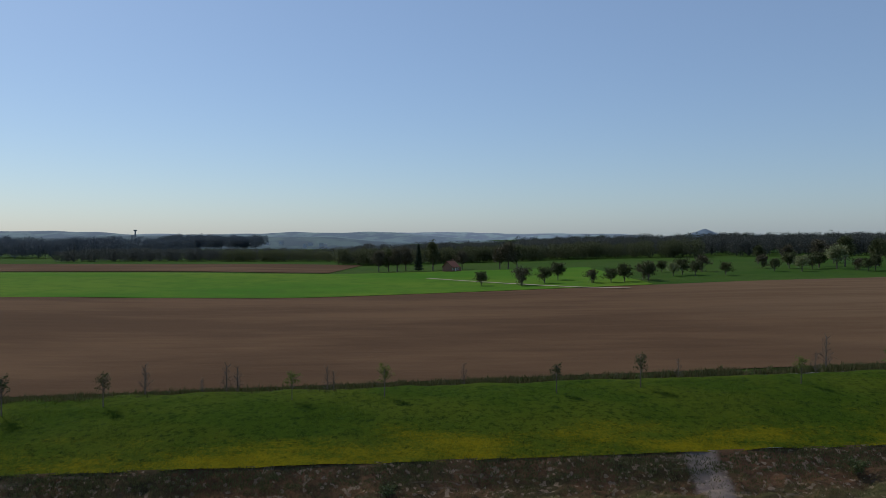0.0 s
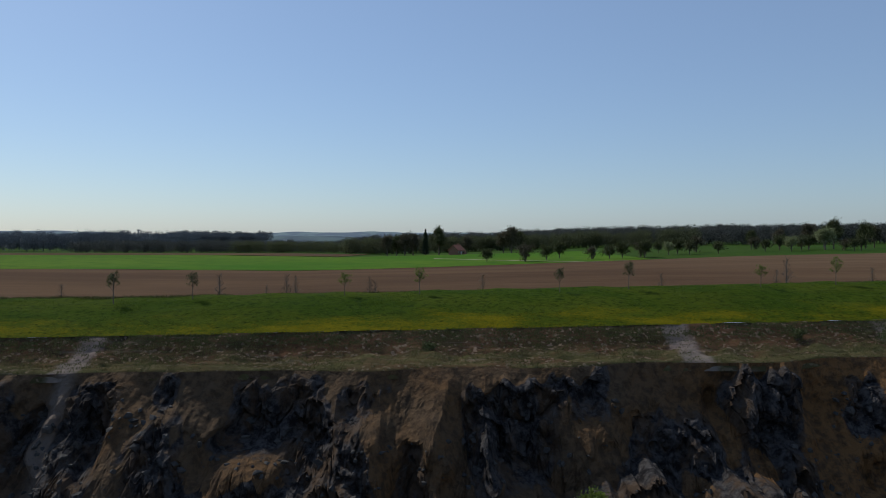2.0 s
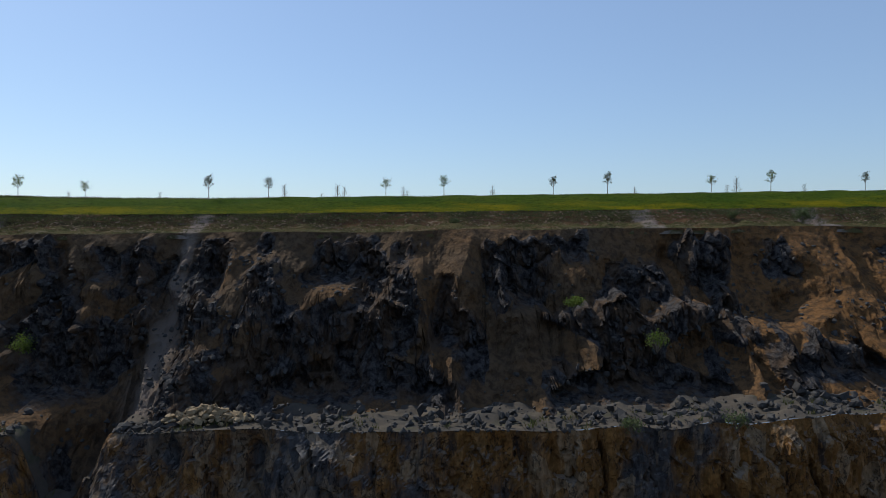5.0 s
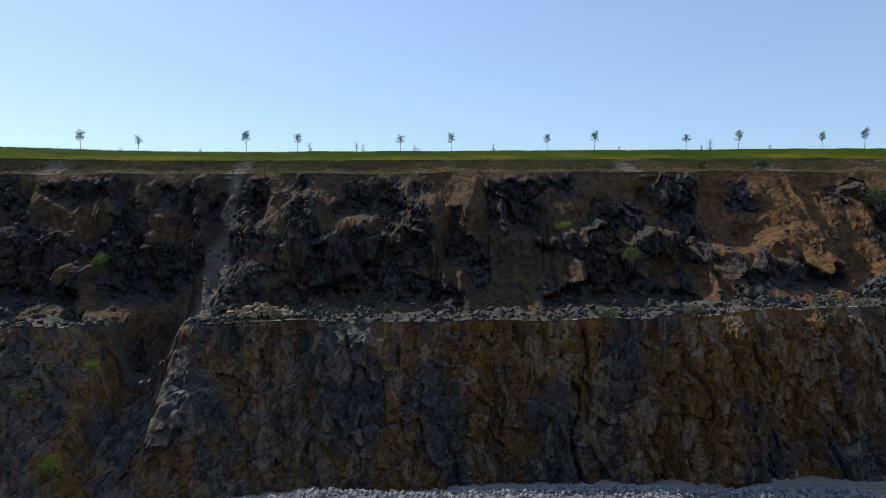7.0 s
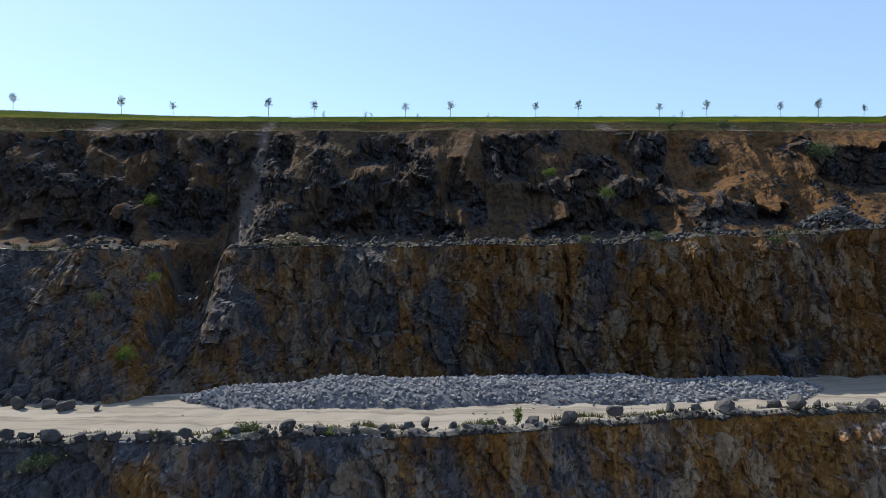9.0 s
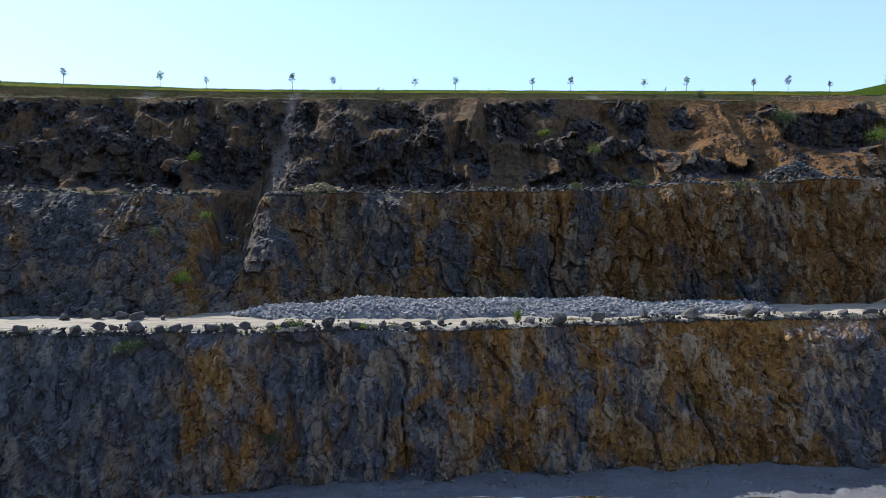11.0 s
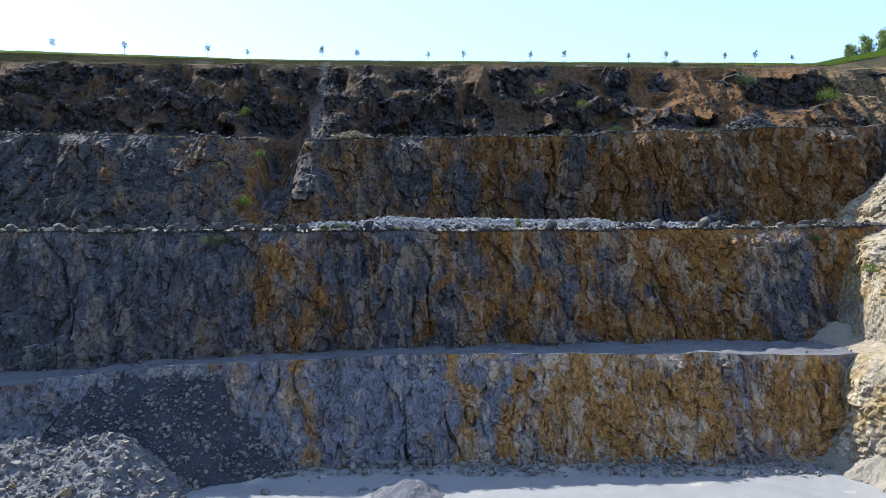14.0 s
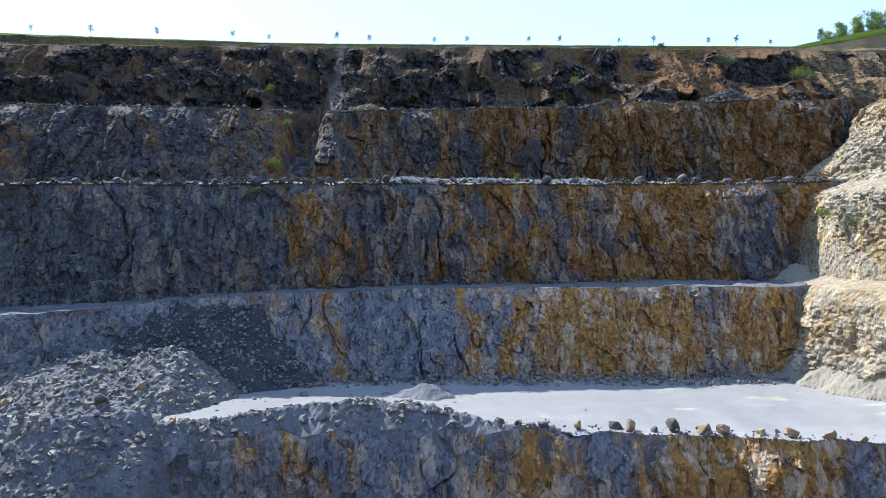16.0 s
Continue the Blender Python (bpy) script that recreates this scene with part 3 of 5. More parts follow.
# ---- the land above ----
def land(x, y):
    """Height of the fields behind the crest."""
    d = np.clip(y - 77.0 - 0.09 * np.clip(x, -150, 150), 0, 5000)
    side = 1 / (1 + np.exp(np.clip((x - 60) / 60, -30, 30)))
    base = crest(np.clip(x, -130, 110))[1] - knoll_rise(np.clip(x, -130, 110)) - 0.4 + np.clip(x - 110, 0, 250) * 0.006 + knoll_rise(x) * np.exp(-(d / 35) ** 2)
    fall = np.interp(d, [0, 3, 12, 60, 180, 300, 420, 900, 1400], [0.0, 0.9, 0.8, 1.0, 5.3, 3.6, 6.0, 14, 24])
    level = np.interp(d, [0, 3, 12, 300, 600, 900, 1400], [0.0, 0.8, 0.7, 1.3, 2.0, 6, 20])
    return base - fall * side - level * (1 - side)


def strip(name, xs, ys, raise_by, material, label, category="ground", bend=lambda x: 0 * x):
    """A piece of land that follows its height."""
    x, y = np.meshgrid(xs, ys, indexing="ij")
    y = y + bend(x)
    return tagged(sheet(name, np.stack([x, y, land(x, y) + raise_by], -1), material, smooth=True), label, category, kind="structure")


def graded(a, b, n):
    t = np.linspace(0, 1, n) ** 2.2
    return a + (b - a) * t


wide = np.concatenate([-graded(150, 4600, 40)[::-1][:-1], steps(-150, 150, 3), graded(150, 4600, 40)[1:]])
strip("ground", wide, np.concatenate([steps(0, 60, 4), graded(64, 4700, 70)]), 0.0, PASTURE, "open rolling farmland reaching to the horizon", bend=lambda x: 76.5 + 0.09 * np.clip(x, -150, 150))


def verge_slope():
    """The grassy slope from the crest down to the brown cutting, and the cutting down to the quarry's lip."""
    xs = steps(-150, 150, 0.6)
    (y0, z0), (y1, z1), (y2, z2) = crest(xs), verge(xs), lip_0(xs)
    rows = 44
    v = np.linspace(-0.4, 1, rows)[None, :]
    x = np.repeat(xs[:, None], rows, 1)
    y = y0[:, None] + (y1 - y0)[:, None] * v
    vv = np.clip(v, 0, 1)
    z = z0[:, None] + (z1 - z0)[:, None] * vv ** 1.7 + 0.12 * fbm(x / 4, y / 4, 301, 4) - 4.0 * np.clip(-v - 0.1, 0, 1)
    tagged(sheet("verge", np.stack([x, y, z], -1), GRASS, smooth=True, flip=True), "grass slope dotted with yellow dandelions above the quarry", "grass", kind="structure")
    rows = 50
    v = np.linspace(0, 1, rows)[None, :]
    wig = 0.5 * smooth_noise(xs / 3, xs * 0, 305)[:, None]
    y = (y1 + 0.2)[:, None] + (y2 - 0.45 - y1)[:, None] * v
    drop = np.interp(v, [0, 0.03, 0.26, 0.45, 0.6, 0.88, 0.95, 1], [0, 0.05, 0.6, 0.78, 0.84, 0.93, 1.0, 1.3])
    z = z1[:, None] + 0.03 + (z2 - z1)[:, None] * drop + (0.38 * fbm(x[:, :1] / 2.0 + 0 * v, y / 2.0, 307, 4) + 0.16 * blocks(x[:, :1] / 0.8 + 0 * v, y / 0.6, 308)[0] + 0.2 * wig) * np.sin(np.pi * np.clip(v, 0, 1))
    x = np.repeat(xs[:, None], rows, 1)
    tagged(sheet("cutting", np.stack([x, y, z], -1), TERRACE, smooth=True, flip=True), "brown stony cutting and grassy track along the quarry lip", "ground", kind="structure")


def terrace_material():
    """Brown stony earth with a grassy track along the lip and pale washed-out patches."""
    k = Mat("stony_cutting", 1.0, 0.03)
    c = k.mix(k.band(k.noise(0.25, k.where(0.6, 1, 1), 8, 0.72), 0.4, 0.6), (0.10, 0.056, 0.032), (0.052, 0.042, 0.022))
    c = k.mix(k.calc("MULTIPLY", k.band(k.noise(1.3, None, 8, 0.75), 0.5, 0.66), 0.75), c, (0.03, 0.026, 0.014))
    s = k.t.nodes.new("ShaderNodeSeparateColor")
    k.t.links.new(k.cells(3.5), s.inputs[0])
    c = k.mix(k.band(s.outputs[0], 0.84, 0.92), c, (0.17, 0.125, 0.09))
    line = k.calc("ADD", k.calc("SUBTRACT", k.axis(1), k.calc("MULTIPLY", k.axis(0), 0.07)), k.calc("MULTIPLY", k.noise(0.15, None, 4, 0.6), 2.0))
    track = k.calc("MULTIPLY", k.band(line, 59.5, 57.6), k.band(k.noise(0.5, k.where(0.25, 1.3, 1), 6, 0.7), 0.3, 0.62))
    c = k.mix(k.calc("MULTIPLY", track, 0.8), c, (0.075, 0.074, 0.03))
    c = k.mix(k.calc("MULTIPLY", k.band(k.noise(0.8, k.where(0.1, 1.5, 1), 5, 0.7), 0.56, 0.7), 0.55), c, (0.16, 0.13, 0.105))
    c = k.mix(k.calc("MULTIPLY", k.band(k.axis(0), 78, 92), 0.75), c, (0.20, 0.145, 0.075))
    wash = k.noise(0.5, None, 7, 0.7)
    for at, wide in ((22.0, 2.6), (46.0, 3.0), (-38.5, 2.2), (-66.0, 3.5)):
        near = k.calc("SUBTRACT", 1.0, k.calc("DIVIDE", k.calc("ABSOLUTE", k.calc("SUBTRACT", k.axis(0), at)), wide))
        c = k.mix(k.calc("MULTIPLY", k.band(k.calc("ADD", near, wash), 0.75, 1.15), 0.6), c, (0.25, 0.205, 0.19))
    return k.done(c, k.noise(2.5, None, 8, 0.75), 0.9, 0.15)


TERRACE = terrace_material()
verge_slope()
lane_bend = lambda x: 0.13 * np.clip(x, -200, 250)
strip("ploughed_field", np.concatenate([-graded(150, 700, 14)[::-1][:-1], steps(-150, 150, 6), graded(150, 420, 10)[1:]]), np.linspace(0, 1, 44) * 168 + 86, 0.12, SOIL, "bare brown ploughed field with faint tractor lines", "field", lambda x: 0.12 * np.clip(x, -100, 200))
strip("crop_field", np.concatenate([-graded(20, 800, 24)[::-1], steps(-19, 75, 4)]), np.linspace(0, 1, 24) * 125 + 255, 0.2, CROP, "bright green field of young crop", "field", lambda x: 0.12 * np.clip(x, -100, 200))
strip("fallow_field", -graded(60, 900, 20)[::-1], np.linspace(0, 1, 18) * 170 + 384, 0.25, SOIL, "distant strip of brown ploughed soil", "field")


def surround():
    """The rest of the pit and the land behind the camera, plain."""
    def box_strip(name, pts, mat, label):
        p = np.array(pts, float)
        tagged(sheet(name, p, mat, flip=False), label, "ground", kind="structure")
    zl = 22.0
    n = 60
    def wall(name, a, b, outward):
        t = np.linspace(0, 1, n)[:, None]
        w = np.linspace(0, 1, 34)[None, :]
        x = a[0] + (b[0] - a[0]) * t + 0 * w
        y = a[1] + (b[1] - a[1]) * t + 0 * w
        z = zl + (-77 - zl) * w + 0 * t
        push = 18 * np.floor(w * 5) / 5 + 6 * w + 2.5 * fbm((x + y) / 12, z / 9, 401, 3)
        p = np.stack([x - outward[0] * push, y - outward[1] * push, z], -1)
        tagged(sheet(name, p, ROCK_MID), "distant stepped limestone wall closing the pit", "rock face", kind="structure")
    wall("wall_west", (-190, -330), (-190, 100), (-1, 0))
    wall("wall_south", (150, -330), (-190, -330), (0, -1))
    wall("wall_southeast", (150, -150), (150, -330), (1, 0))
    for nm, x0, x1, y0, y1 in (("ground_west", -4600, -150, -4600, 62), ("ground_south", -150, 150, -4600, -330), ("ground_east", 150, 4600, -4600, 84)):
        x, y = np.meshgrid(np.linspace(x0, x1, 30), np.linspace(y0, y1, 30), indexing="ij")
        z = np.full_like(x, zl)
        if nm == "ground_west":
            z = land(x, y)
        tagged(sheet(nm, np.stack([x, y, z], -1), PASTURE), "rough grassland beyond the quarry", "ground", kind="structure")
    x, y = np.meshgrid(np.linspace(-200, 160, 40), np.linspace(-340, -40, 40), indexing="ij")
    tagged(sheet("sump_floor", np.stack([x, y, -75.5 + 0.3 * fbm(x / 9, y / 9, 402, 3)], -1), GRAVEL, smooth=True), "grey gravel floor of the deepest pit", "ground", kind="structure")


surround()


def talus(name, xs, ys, height, label, base, material=None):
    """A bank of loose gravel that leans on the rock behind it."""
    x, y = np.meshgrid(xs, ys, indexing="ij")
    z = height(x, y)
    z = np.where(z > 0.02, base + z + 0.3 * fbm(x / 2, y / 2, 601, 4) * np.clip(z, 0, 1) + 0.12 * blocks(x / 0.7, y / 0.7, 602)[0] * np.clip(z * 2, 0, 1), base - 0.6)
    return tagged(sheet(name, np.stack([x, y, z], -1), material or SPOIL), label, "gravel bank", kind="structure")


SPOIL = earth_material("pale_brown_gravel", [(0.27, 0.235, 0.18), (0.21, 0.185, 0.145), (0.33, 0.29, 0.23)], 0.8, 0.2)
talus("talus_corner", steps(36, 66, 0.35), steps(-11.0, 8, 0.35), lambda x, y: np.clip(5.6 - 0.5 * np.hypot(x - 55, (y - 1) * 1.1) + 0.8 * fbm(x / 4, y / 4, 605, 3), 0, 9) * np.clip((y + 10.5) / 3, 0, 1), "cone of pale gravel in the corner of the lower bench", -37.1)
talus("talus_floor", steps(32, 80, 0.35), steps(-52, -16, 0.35), lambda x, y: np.clip(0.75 * (x - 37.2 - 0.34 * (-18 - y)) + 0.9 * fbm(y / 5, y * 0, 603, 3), 0, 6) * np.clip((y + 50) / 8, 0, 1), "bank of pale gravel at the foot of the side wall", -51.3)



def west_scree(x, y):
    """Height above the pit floor of the shade-toned scree that leans on the lowest face."""
    top = 12.0 - 0.85 * (-13.5 - y) - 0.75 * np.clip(x + 46 + 2.5 * fbm(y / 5, x / 9, 606, 3), 0, 60)
    return np.clip(top - 1.3 * np.clip(-63 - x, 0, 40) + 0.6 * fbm(x / 3, y / 3, 607, 3), 0, 12)


talus("talus_west", steps(-82, -30, 0.35), steps(-31, -13.2, 0.35), west_scree, "grey scree leaning against the lowest face, toned dark for its shade", -51.3, SHADE_GRAVEL)

# ---- stones ----
def ico(level):
    bm = bmesh.new()
    bmesh.ops.create_icosphere(bm, subdivisions=level, radius=1.0)
    v = np.array([p.co[:] for p in bm.verts])
    f = np.array([[p.index for p in q.verts] for q in bm.faces])
    bm.free()
    return v, f


ICO = {k: ico(k) for k in (1, 2, 3)}


def stone_points(rng, level, cuts=9, grain=0.03):
    """A broken stone: a ball cut by random planes."""
    v, f = ICO[level]
    n = rng.normal(size=(cuts, 3))
    n /= np.linalg.norm(n, axis=1)[:, None]
    d = rng.uniform(0.40, 0.82, cuts)
    r = np.min(np.where(v @ n.T > 0.05, d / np.maximum(v @ n.T, 0.05), 9), 1)
    r = np.minimum(r, 1.05) * (1 + rng.normal(size=len(v)) * grain)
    return v * r[:, None], f


def turn_matrix(rng, flat=1.0):
    a = rng.uniform(0, 2 * np.pi)
    c, s = np.cos(a), np.sin(a)
    b = rng.normal() * 0.3 * flat
    cb, sb = np.cos(b), np.sin(b)
    return np.array([[c, -s, 0], [s, c, 0], [0, 0, 1]]) @ np.array([[1, 0, 0], [0, cb, -sb], [0, sb, cb]])


def stone_material(name, tones, rough=0.85):
    k = Mat(name, rough, 0.3)
    c = k.mix(k.info.outputs["Random"], tones[0], tones[1])
    c = k.mix(k.calc("MULTIPLY", k.geo.outputs["Random Per Island"], 0.8), c, tones[2])
    c = k.mix(k.calc("MULTIPLY", k.band(k.noise(1.4, None, 7, 0.7), 0.5, 0.68), 0.7), c, tones[3])
    return k.done(c, k.noise(3.0, None, 8, 0.7), 0.7, 0.08)


BOULDER = stone_material("weathered_boulder", [(0.06, 0.058, 0.057), (0.11, 0.102, 0.094), (0.085, 0.077, 0.069), (0.03, 0.03, 0.03)])
RUBBLE = stone_material("pale_rubble", [(0.27, 0.262, 0.258), (0.34, 0.328, 0.315), (0.20, 0.197, 0.197), (0.14, 0.137, 0.137)])
MUCK = stone_material("blasted_stone", [(0.085, 0.087, 0.097), (0.20, 0.198, 0.196), (0.27, 0.23, 0.17), (0.05, 0.05, 0.055)])
DARK_STONE = stone_material("dark_fallen_stone", [(0.028, 0.028, 0.030), (0.048, 0.046, 0.044), (0.072, 0.064, 0.056), (0.019, 0.019, 0.019)])
YELLOW_STONE = stone_material("ochre_stone", [(0.27, 0.185, 0.095), (0.31, 0.23, 0.135), (0.245, 0.18, 0.105), (0.175, 0.125, 0.07)])

rng = np.random.default_rng(5)
BOULDER_MESHES = []
for i in range(9):
    v, f = stone_points(rng, 3, 11 + i % 5, 0.012)
    me = bpy.data.meshes.new("boulder")
    v = v * np.array([1, rng.uniform(0.7, 0.95), rng.uniform(0.6, 0.8)])
    v[:, 2] -= v[:, 2].min() + 0.12
    me.from_pydata(v.tolist(), [], f.tolist())
    me.materials.append(BOULDER)
    BOULDER_MESHES.append(me)
YELLOW_MESHES = []
for me in BOULDER_MESHES[:4]:
    y_me = me.copy()
    y_me.materials.clear()
    y_me.materials.append(YELLOW_STONE)
    YELLOW_MESHES.append(y_me)
LOOSE_MESHES = []
for i in range(8):
    v, f = stone_points(rng, 1, 7, 0.2)
    me = bpy.data.meshes.new("stone")
    me.from_pydata(v.tolist(), [], f.tolist())
    LOOSE_MESHES.append((v, f, me))


def boulder(x, y, z, size, label, group, meshes=None, tall=1.0):
    ob = new("boulder", (meshes or BOULDER_MESHES)[int(rng.integers(len(meshes or BOULDER_MESHES)))])
    ob.matrix_basis = Matrix.Translation((x, y, z)) @ Matrix.Rotation(rng.uniform(0, 6.28), 4, "Z") @ Matrix.Diagonal((size / 2, size / 2, size / 2 * tall, 1))
    return tagged(ob, label, "boulder", group)


# the row of blocks that guards the haul road's edge: x, y, width
for x, y, w in [(-50.6, -3.6, 1.9), (-49.1, -3.4, 1.7), (-46.3, -3.8, 2.6), (-43.6, -3.7, 1.5), (-41.7, -4.2, 2.1), (-40.3, -3.7, 1.8), (-37.6, -4.1, 2.1), (-35.5, -3.6, 1.7),
                (-33.5, -3.4, 1.8), (-30.9, -2.8, 1.5), (-29.1, -2.2, 2.0), (-26.3, -2.2, 2.4), (-23.8, -1.9, 2.1), (-20.9, -2.0, 2.1), (-17.5, -1.6, 1.8), (-14.5, -0.9, 2.2),
                (-12.0, -0.2, 1.7), (-10.2, 0.2, 1.6), (-7.6, -0.2, 1.4), (-6.1, -0.4, 1.3), (-2.4, 1.6, 1.7), (0.8, 0.9, 2.1), (4.7, 1.4, 2.7), (10.4, 4.4, 2.7), (16.4, 4.9, 2.1),
                (19.5, 5.7, 1.9), (22.3, 5.3, 3.6), (28.6, 6.4, 2.0), (30.5, 5.7, 2.9), (33.1, 5.8, 1.8)]:
    boulder(x, y, -19.3 + 0.012 * max(x, 0), w, "large flat-topped grey limestone block on the haul road edge" if w > 2.5 else "dark grey limestone boulder on the dusty haul road edge", "boulders along the haul road", None, 1.0 if w < 3 else 0.75)
for x, y, w in [(35.8, 6.0, 2.6), (39.4, 6.0, 3.0), (43.5, 6.3, 3.4), (47.5, 6.2, 2.4), (51.5, 7.0, 3.8), (55, 6.5, 2.6), (-53.5, -4, 2.2), (-56.5, -4.2, 2.0), (-59.5, -4.5, 2.6), (-62.5, -4.6, 1.9), (-66, -4.8, 2.3), (-69.5, -5, 2.6), (-73, -5, 1.8),
                (-76.5, -5, 2.4), (-80, -5, 2.0), (-84, -5.2, 2.5), (-88, -5.2, 2.1)]:
    boulder(x, y, -19.5, w, "grey limestone boulder with dust at its foot", "boulders along the haul road")
for x, y, w in [(-56.7, 9.4, 2.6), (-51.1, 8.9, 2.8), (-61, 9.2, 1.8), (-47.5, 8.6, 1.0), (-54, 10.2, 2.2)]:
    boulder(x, y, -19.45, w, "rounded brown-grey boulder fallen beside the rock face", "fallen boulders")
for x, y, w in [(-8.3, -44.3, 2.0), (-3.2, -46.0, 1.6), (0.7, -46.3, 1.7), (5.1, -46.6, 2.1), (6.4, -48, 2.4), (11.1, -48.6, 2.4), (14.4, -48.6, 2.6), (16.8, -49, 2.6), (20.6, -50, 1.8), (23.8, -50.6, 2.3), (27.4, -51.8, 2.2), (-6, -45.2, 1.2), (9, -48.3, 1.3), (30.5, -52.8, 1.4), (22, -50.6, 1.1)]:
    boulder(x, y, -51.25, w, "ochre limestone block on the edge of the pit floor", "boulders on the pit floor edge", YELLOW_MESHES if int(x * 3) % 3 else None)


def stone_field(name, where, count, low, high, material, label, category, singles=0, pick=None, body=None, bias=2.2):
    """A heap of loose stones: some of them single parts, the others joined."""
    home = body if body else new(name)
    tagged(home, label, category)
    r = np.random.default_rng(len(label) * 7 + count)
    pts = where(r, count)
    sizes = low + (high - low) * r.uniform(0, 1, len(pts)) ** bias
    single = np.zeros(len(pts), bool)
    if singles:
        good = np.where(pick(pts))[0]
        single[good[np.argsort(-sizes[good])[:singles]]] = True
    vs, fs, at = [], [], 0
    meshes = {}
    for k, (p, s) in enumerate(zip(pts, sizes)):
        j = int(r.integers(len(LOOSE_MESHES)))
        v, f, me = LOOSE_MESHES[j]
        if single[k]:
            if j not in meshes:
                meshes[j] = me.copy()
                meshes[j].name = "stone"
                meshes[j].materials.append(material)
            ob = new("stone", meshes[j])
            ob.parent = home
            ob.matrix_basis = Matrix.Translation(tuple(p)) @ Matrix.Rotation(r.uniform(0, 6.28), 4, (r.normal(), r.normal(), r.normal())) @ Matrix.Diagonal((s / 2, s / 2 * r.uniform(0.7, 1), s / 2 * r.uniform(0.6, 0.9), 1))
        else:
            w = (v * (s / 2 * np.array([1, r.uniform(0.7, 1), r.uniform(0.6, 0.9)]))) @ turn_matrix(r, 2).T + p
            vs.append(w)
            fs.append(f + at)
            at += len(v)
    rest = raw("loose_stones", np.concatenate(vs), np.concatenate(fs), material, home)
    rest["kind"] = "stuff"
    return home


# ---- the long heap of broken stone on the haul road ----
def heap_height(x, y):
    mid = 15.8 + 0.055 * x + 0.6 * smooth_noise(x / 8, x * 0, 501)
    half = 5.8 * np.clip((x + 40) / 12, 0, 1) ** 0.6 * np.clip((40.5 - x) / 6, 0, 1) ** 0.6 * (1 + 0.15 * smooth_noise(x / 6, x * 0, 502)) + 0.01
    top = 0.72 * (2.1 + 0.7 * smooth_noise(x / 7, x * 0, 503) + 0.8 * np.exp(-((x + 22) / 9) ** 2)) * np.clip(half / 5, 0, 1)
    return top * np.clip(1 - ((y - mid) / half) ** 2, 0, 1) ** 0.8


hx, hy = np.meshgrid(steps(-41, 41, 0.6), steps(6, 26, 0.5), indexing="ij")
hz = heap_height(hx, hy)
heap = sheet("rubble_heap", np.stack([hx, hy, np.where(hz > 0.02, -19.45 + hz, -19.9)], -1), GRAVEL, smooth=True)


def on_heap(r, n):
    x, y = r.uniform(-40, 40.5, n * 3), r.uniform(6, 24, n * 3)
    h = heap_height(x, y)
    ok = (h > 0.12) | (r.uniform(0, 1, n * 3) < 0.012)
    return np.stack([x, y, -19.4 + h + r.uniform(-0.1, 0.18, n * 3)], -1)[ok][:n]


stone_field("rubble_heap", on_heap, 5200, 0.28, 1.0, RUBBLE, "long heap of pale grey broken limestone along the haul road", "rubble heap", 300, lambda p: (p[:, 0] > -30) & (p[:, 0] < 10) & (p[:, 1] < 17), heap)


# ---- the blasted pile and bank on the pit floor ----
def pile_height(x, y):
    a = -44.8 - 0.40 * np.clip(-25 - y, 0, 17) - 0.8 * np.clip(-44 - y, 0, 60) - 0.55 * np.clip(y + 24, 0, 20)
    a = a - 0.72 * np.clip(x + 52 + 0.10 * (y + 25), 0, 60) + 0.5 * np.clip(-70 - x, 0, 15) * 0.3
    a = a - 1.1 * np.exp(-((x + 60) / 4.0) ** 2) * np.exp(-((y + 25) / 6) ** 2) - 0.28 * np.clip(-64 - x, 0, 16) - 0.03 * np.clip(-78 - x, 0, 60)
    mid = lip_4(x)[0] + 0.5
    crown = bank_crown(x)
    b = -51.4 + crown - 0.55 * np.clip(y - mid, 0, 60) - 1.1 * np.clip(mid - y - 0.5, 0, 9) - 30.0 * np.clip(mid - y - 0.7 - bank_reach(x), 0, 60)
    skirt = -51.0 - 0.95 * np.clip(mid - 1 - y, 0, 60) - 1.3 * np.clip(x + 50 + 3 * smooth_noise(y / 4, x / 4, 512), 0, 200) + 1.0 * np.clip(-40 - x, 0, 2)
    return np.maximum(np.maximum(a, b), np.where(y < mid, skirt, -99)) + 0.4 * fbm(x / 3.2, y / 3.2, 511, 4) + 0.22 * blocks(x / 0.9, y / 0.9, 513)[0]


px, py = np.meshgrid(steps(-125, 10, 0.45), steps(-84, -17, 0.45), indexing="ij")
pile = sheet("muck_pile", np.stack([px, py, pile_height(px, py)], -1), PILE_GRAVEL)


def on_pile(r, n):
    n = n * 2
    x, y = r.uniform(-112, 6, n * 2), r.uniform(-76, -20, n * 2)
    z = pile_height(x, y)
    ok = (z > -51.3) | ((y < lip_4(x)[0]) & (x < -36) & (z > -66)) | (r.uniform(0, 1, n * 2) < 0.01)
    clump = smooth_noise(x / 5, y / 5, 515) + 0.7 + np.clip((-38 - x) / 20, -0.4, 1.2) > r.uniform(-0.6, 1.2, n * 2)
    z = np.where(z < -51.25, np.where(y > lip_4(x)[0], -51.25, z), z)
    return np.stack([x, y, z + r.uniform(-0.1, 0.1, n * 2)], -1)[ok & clump][:n // 2]


stone_field("muck_pile", on_pile, 26000, 0.16, 1.7, MUCK, "pile of blasted grey limestone spilling over the pit floor", "rock pile", 300, lambda p: (p[:, 0] > -75) & (p[:, 0] < -40) & (p[:, 1] < -26), pile, 7.0)
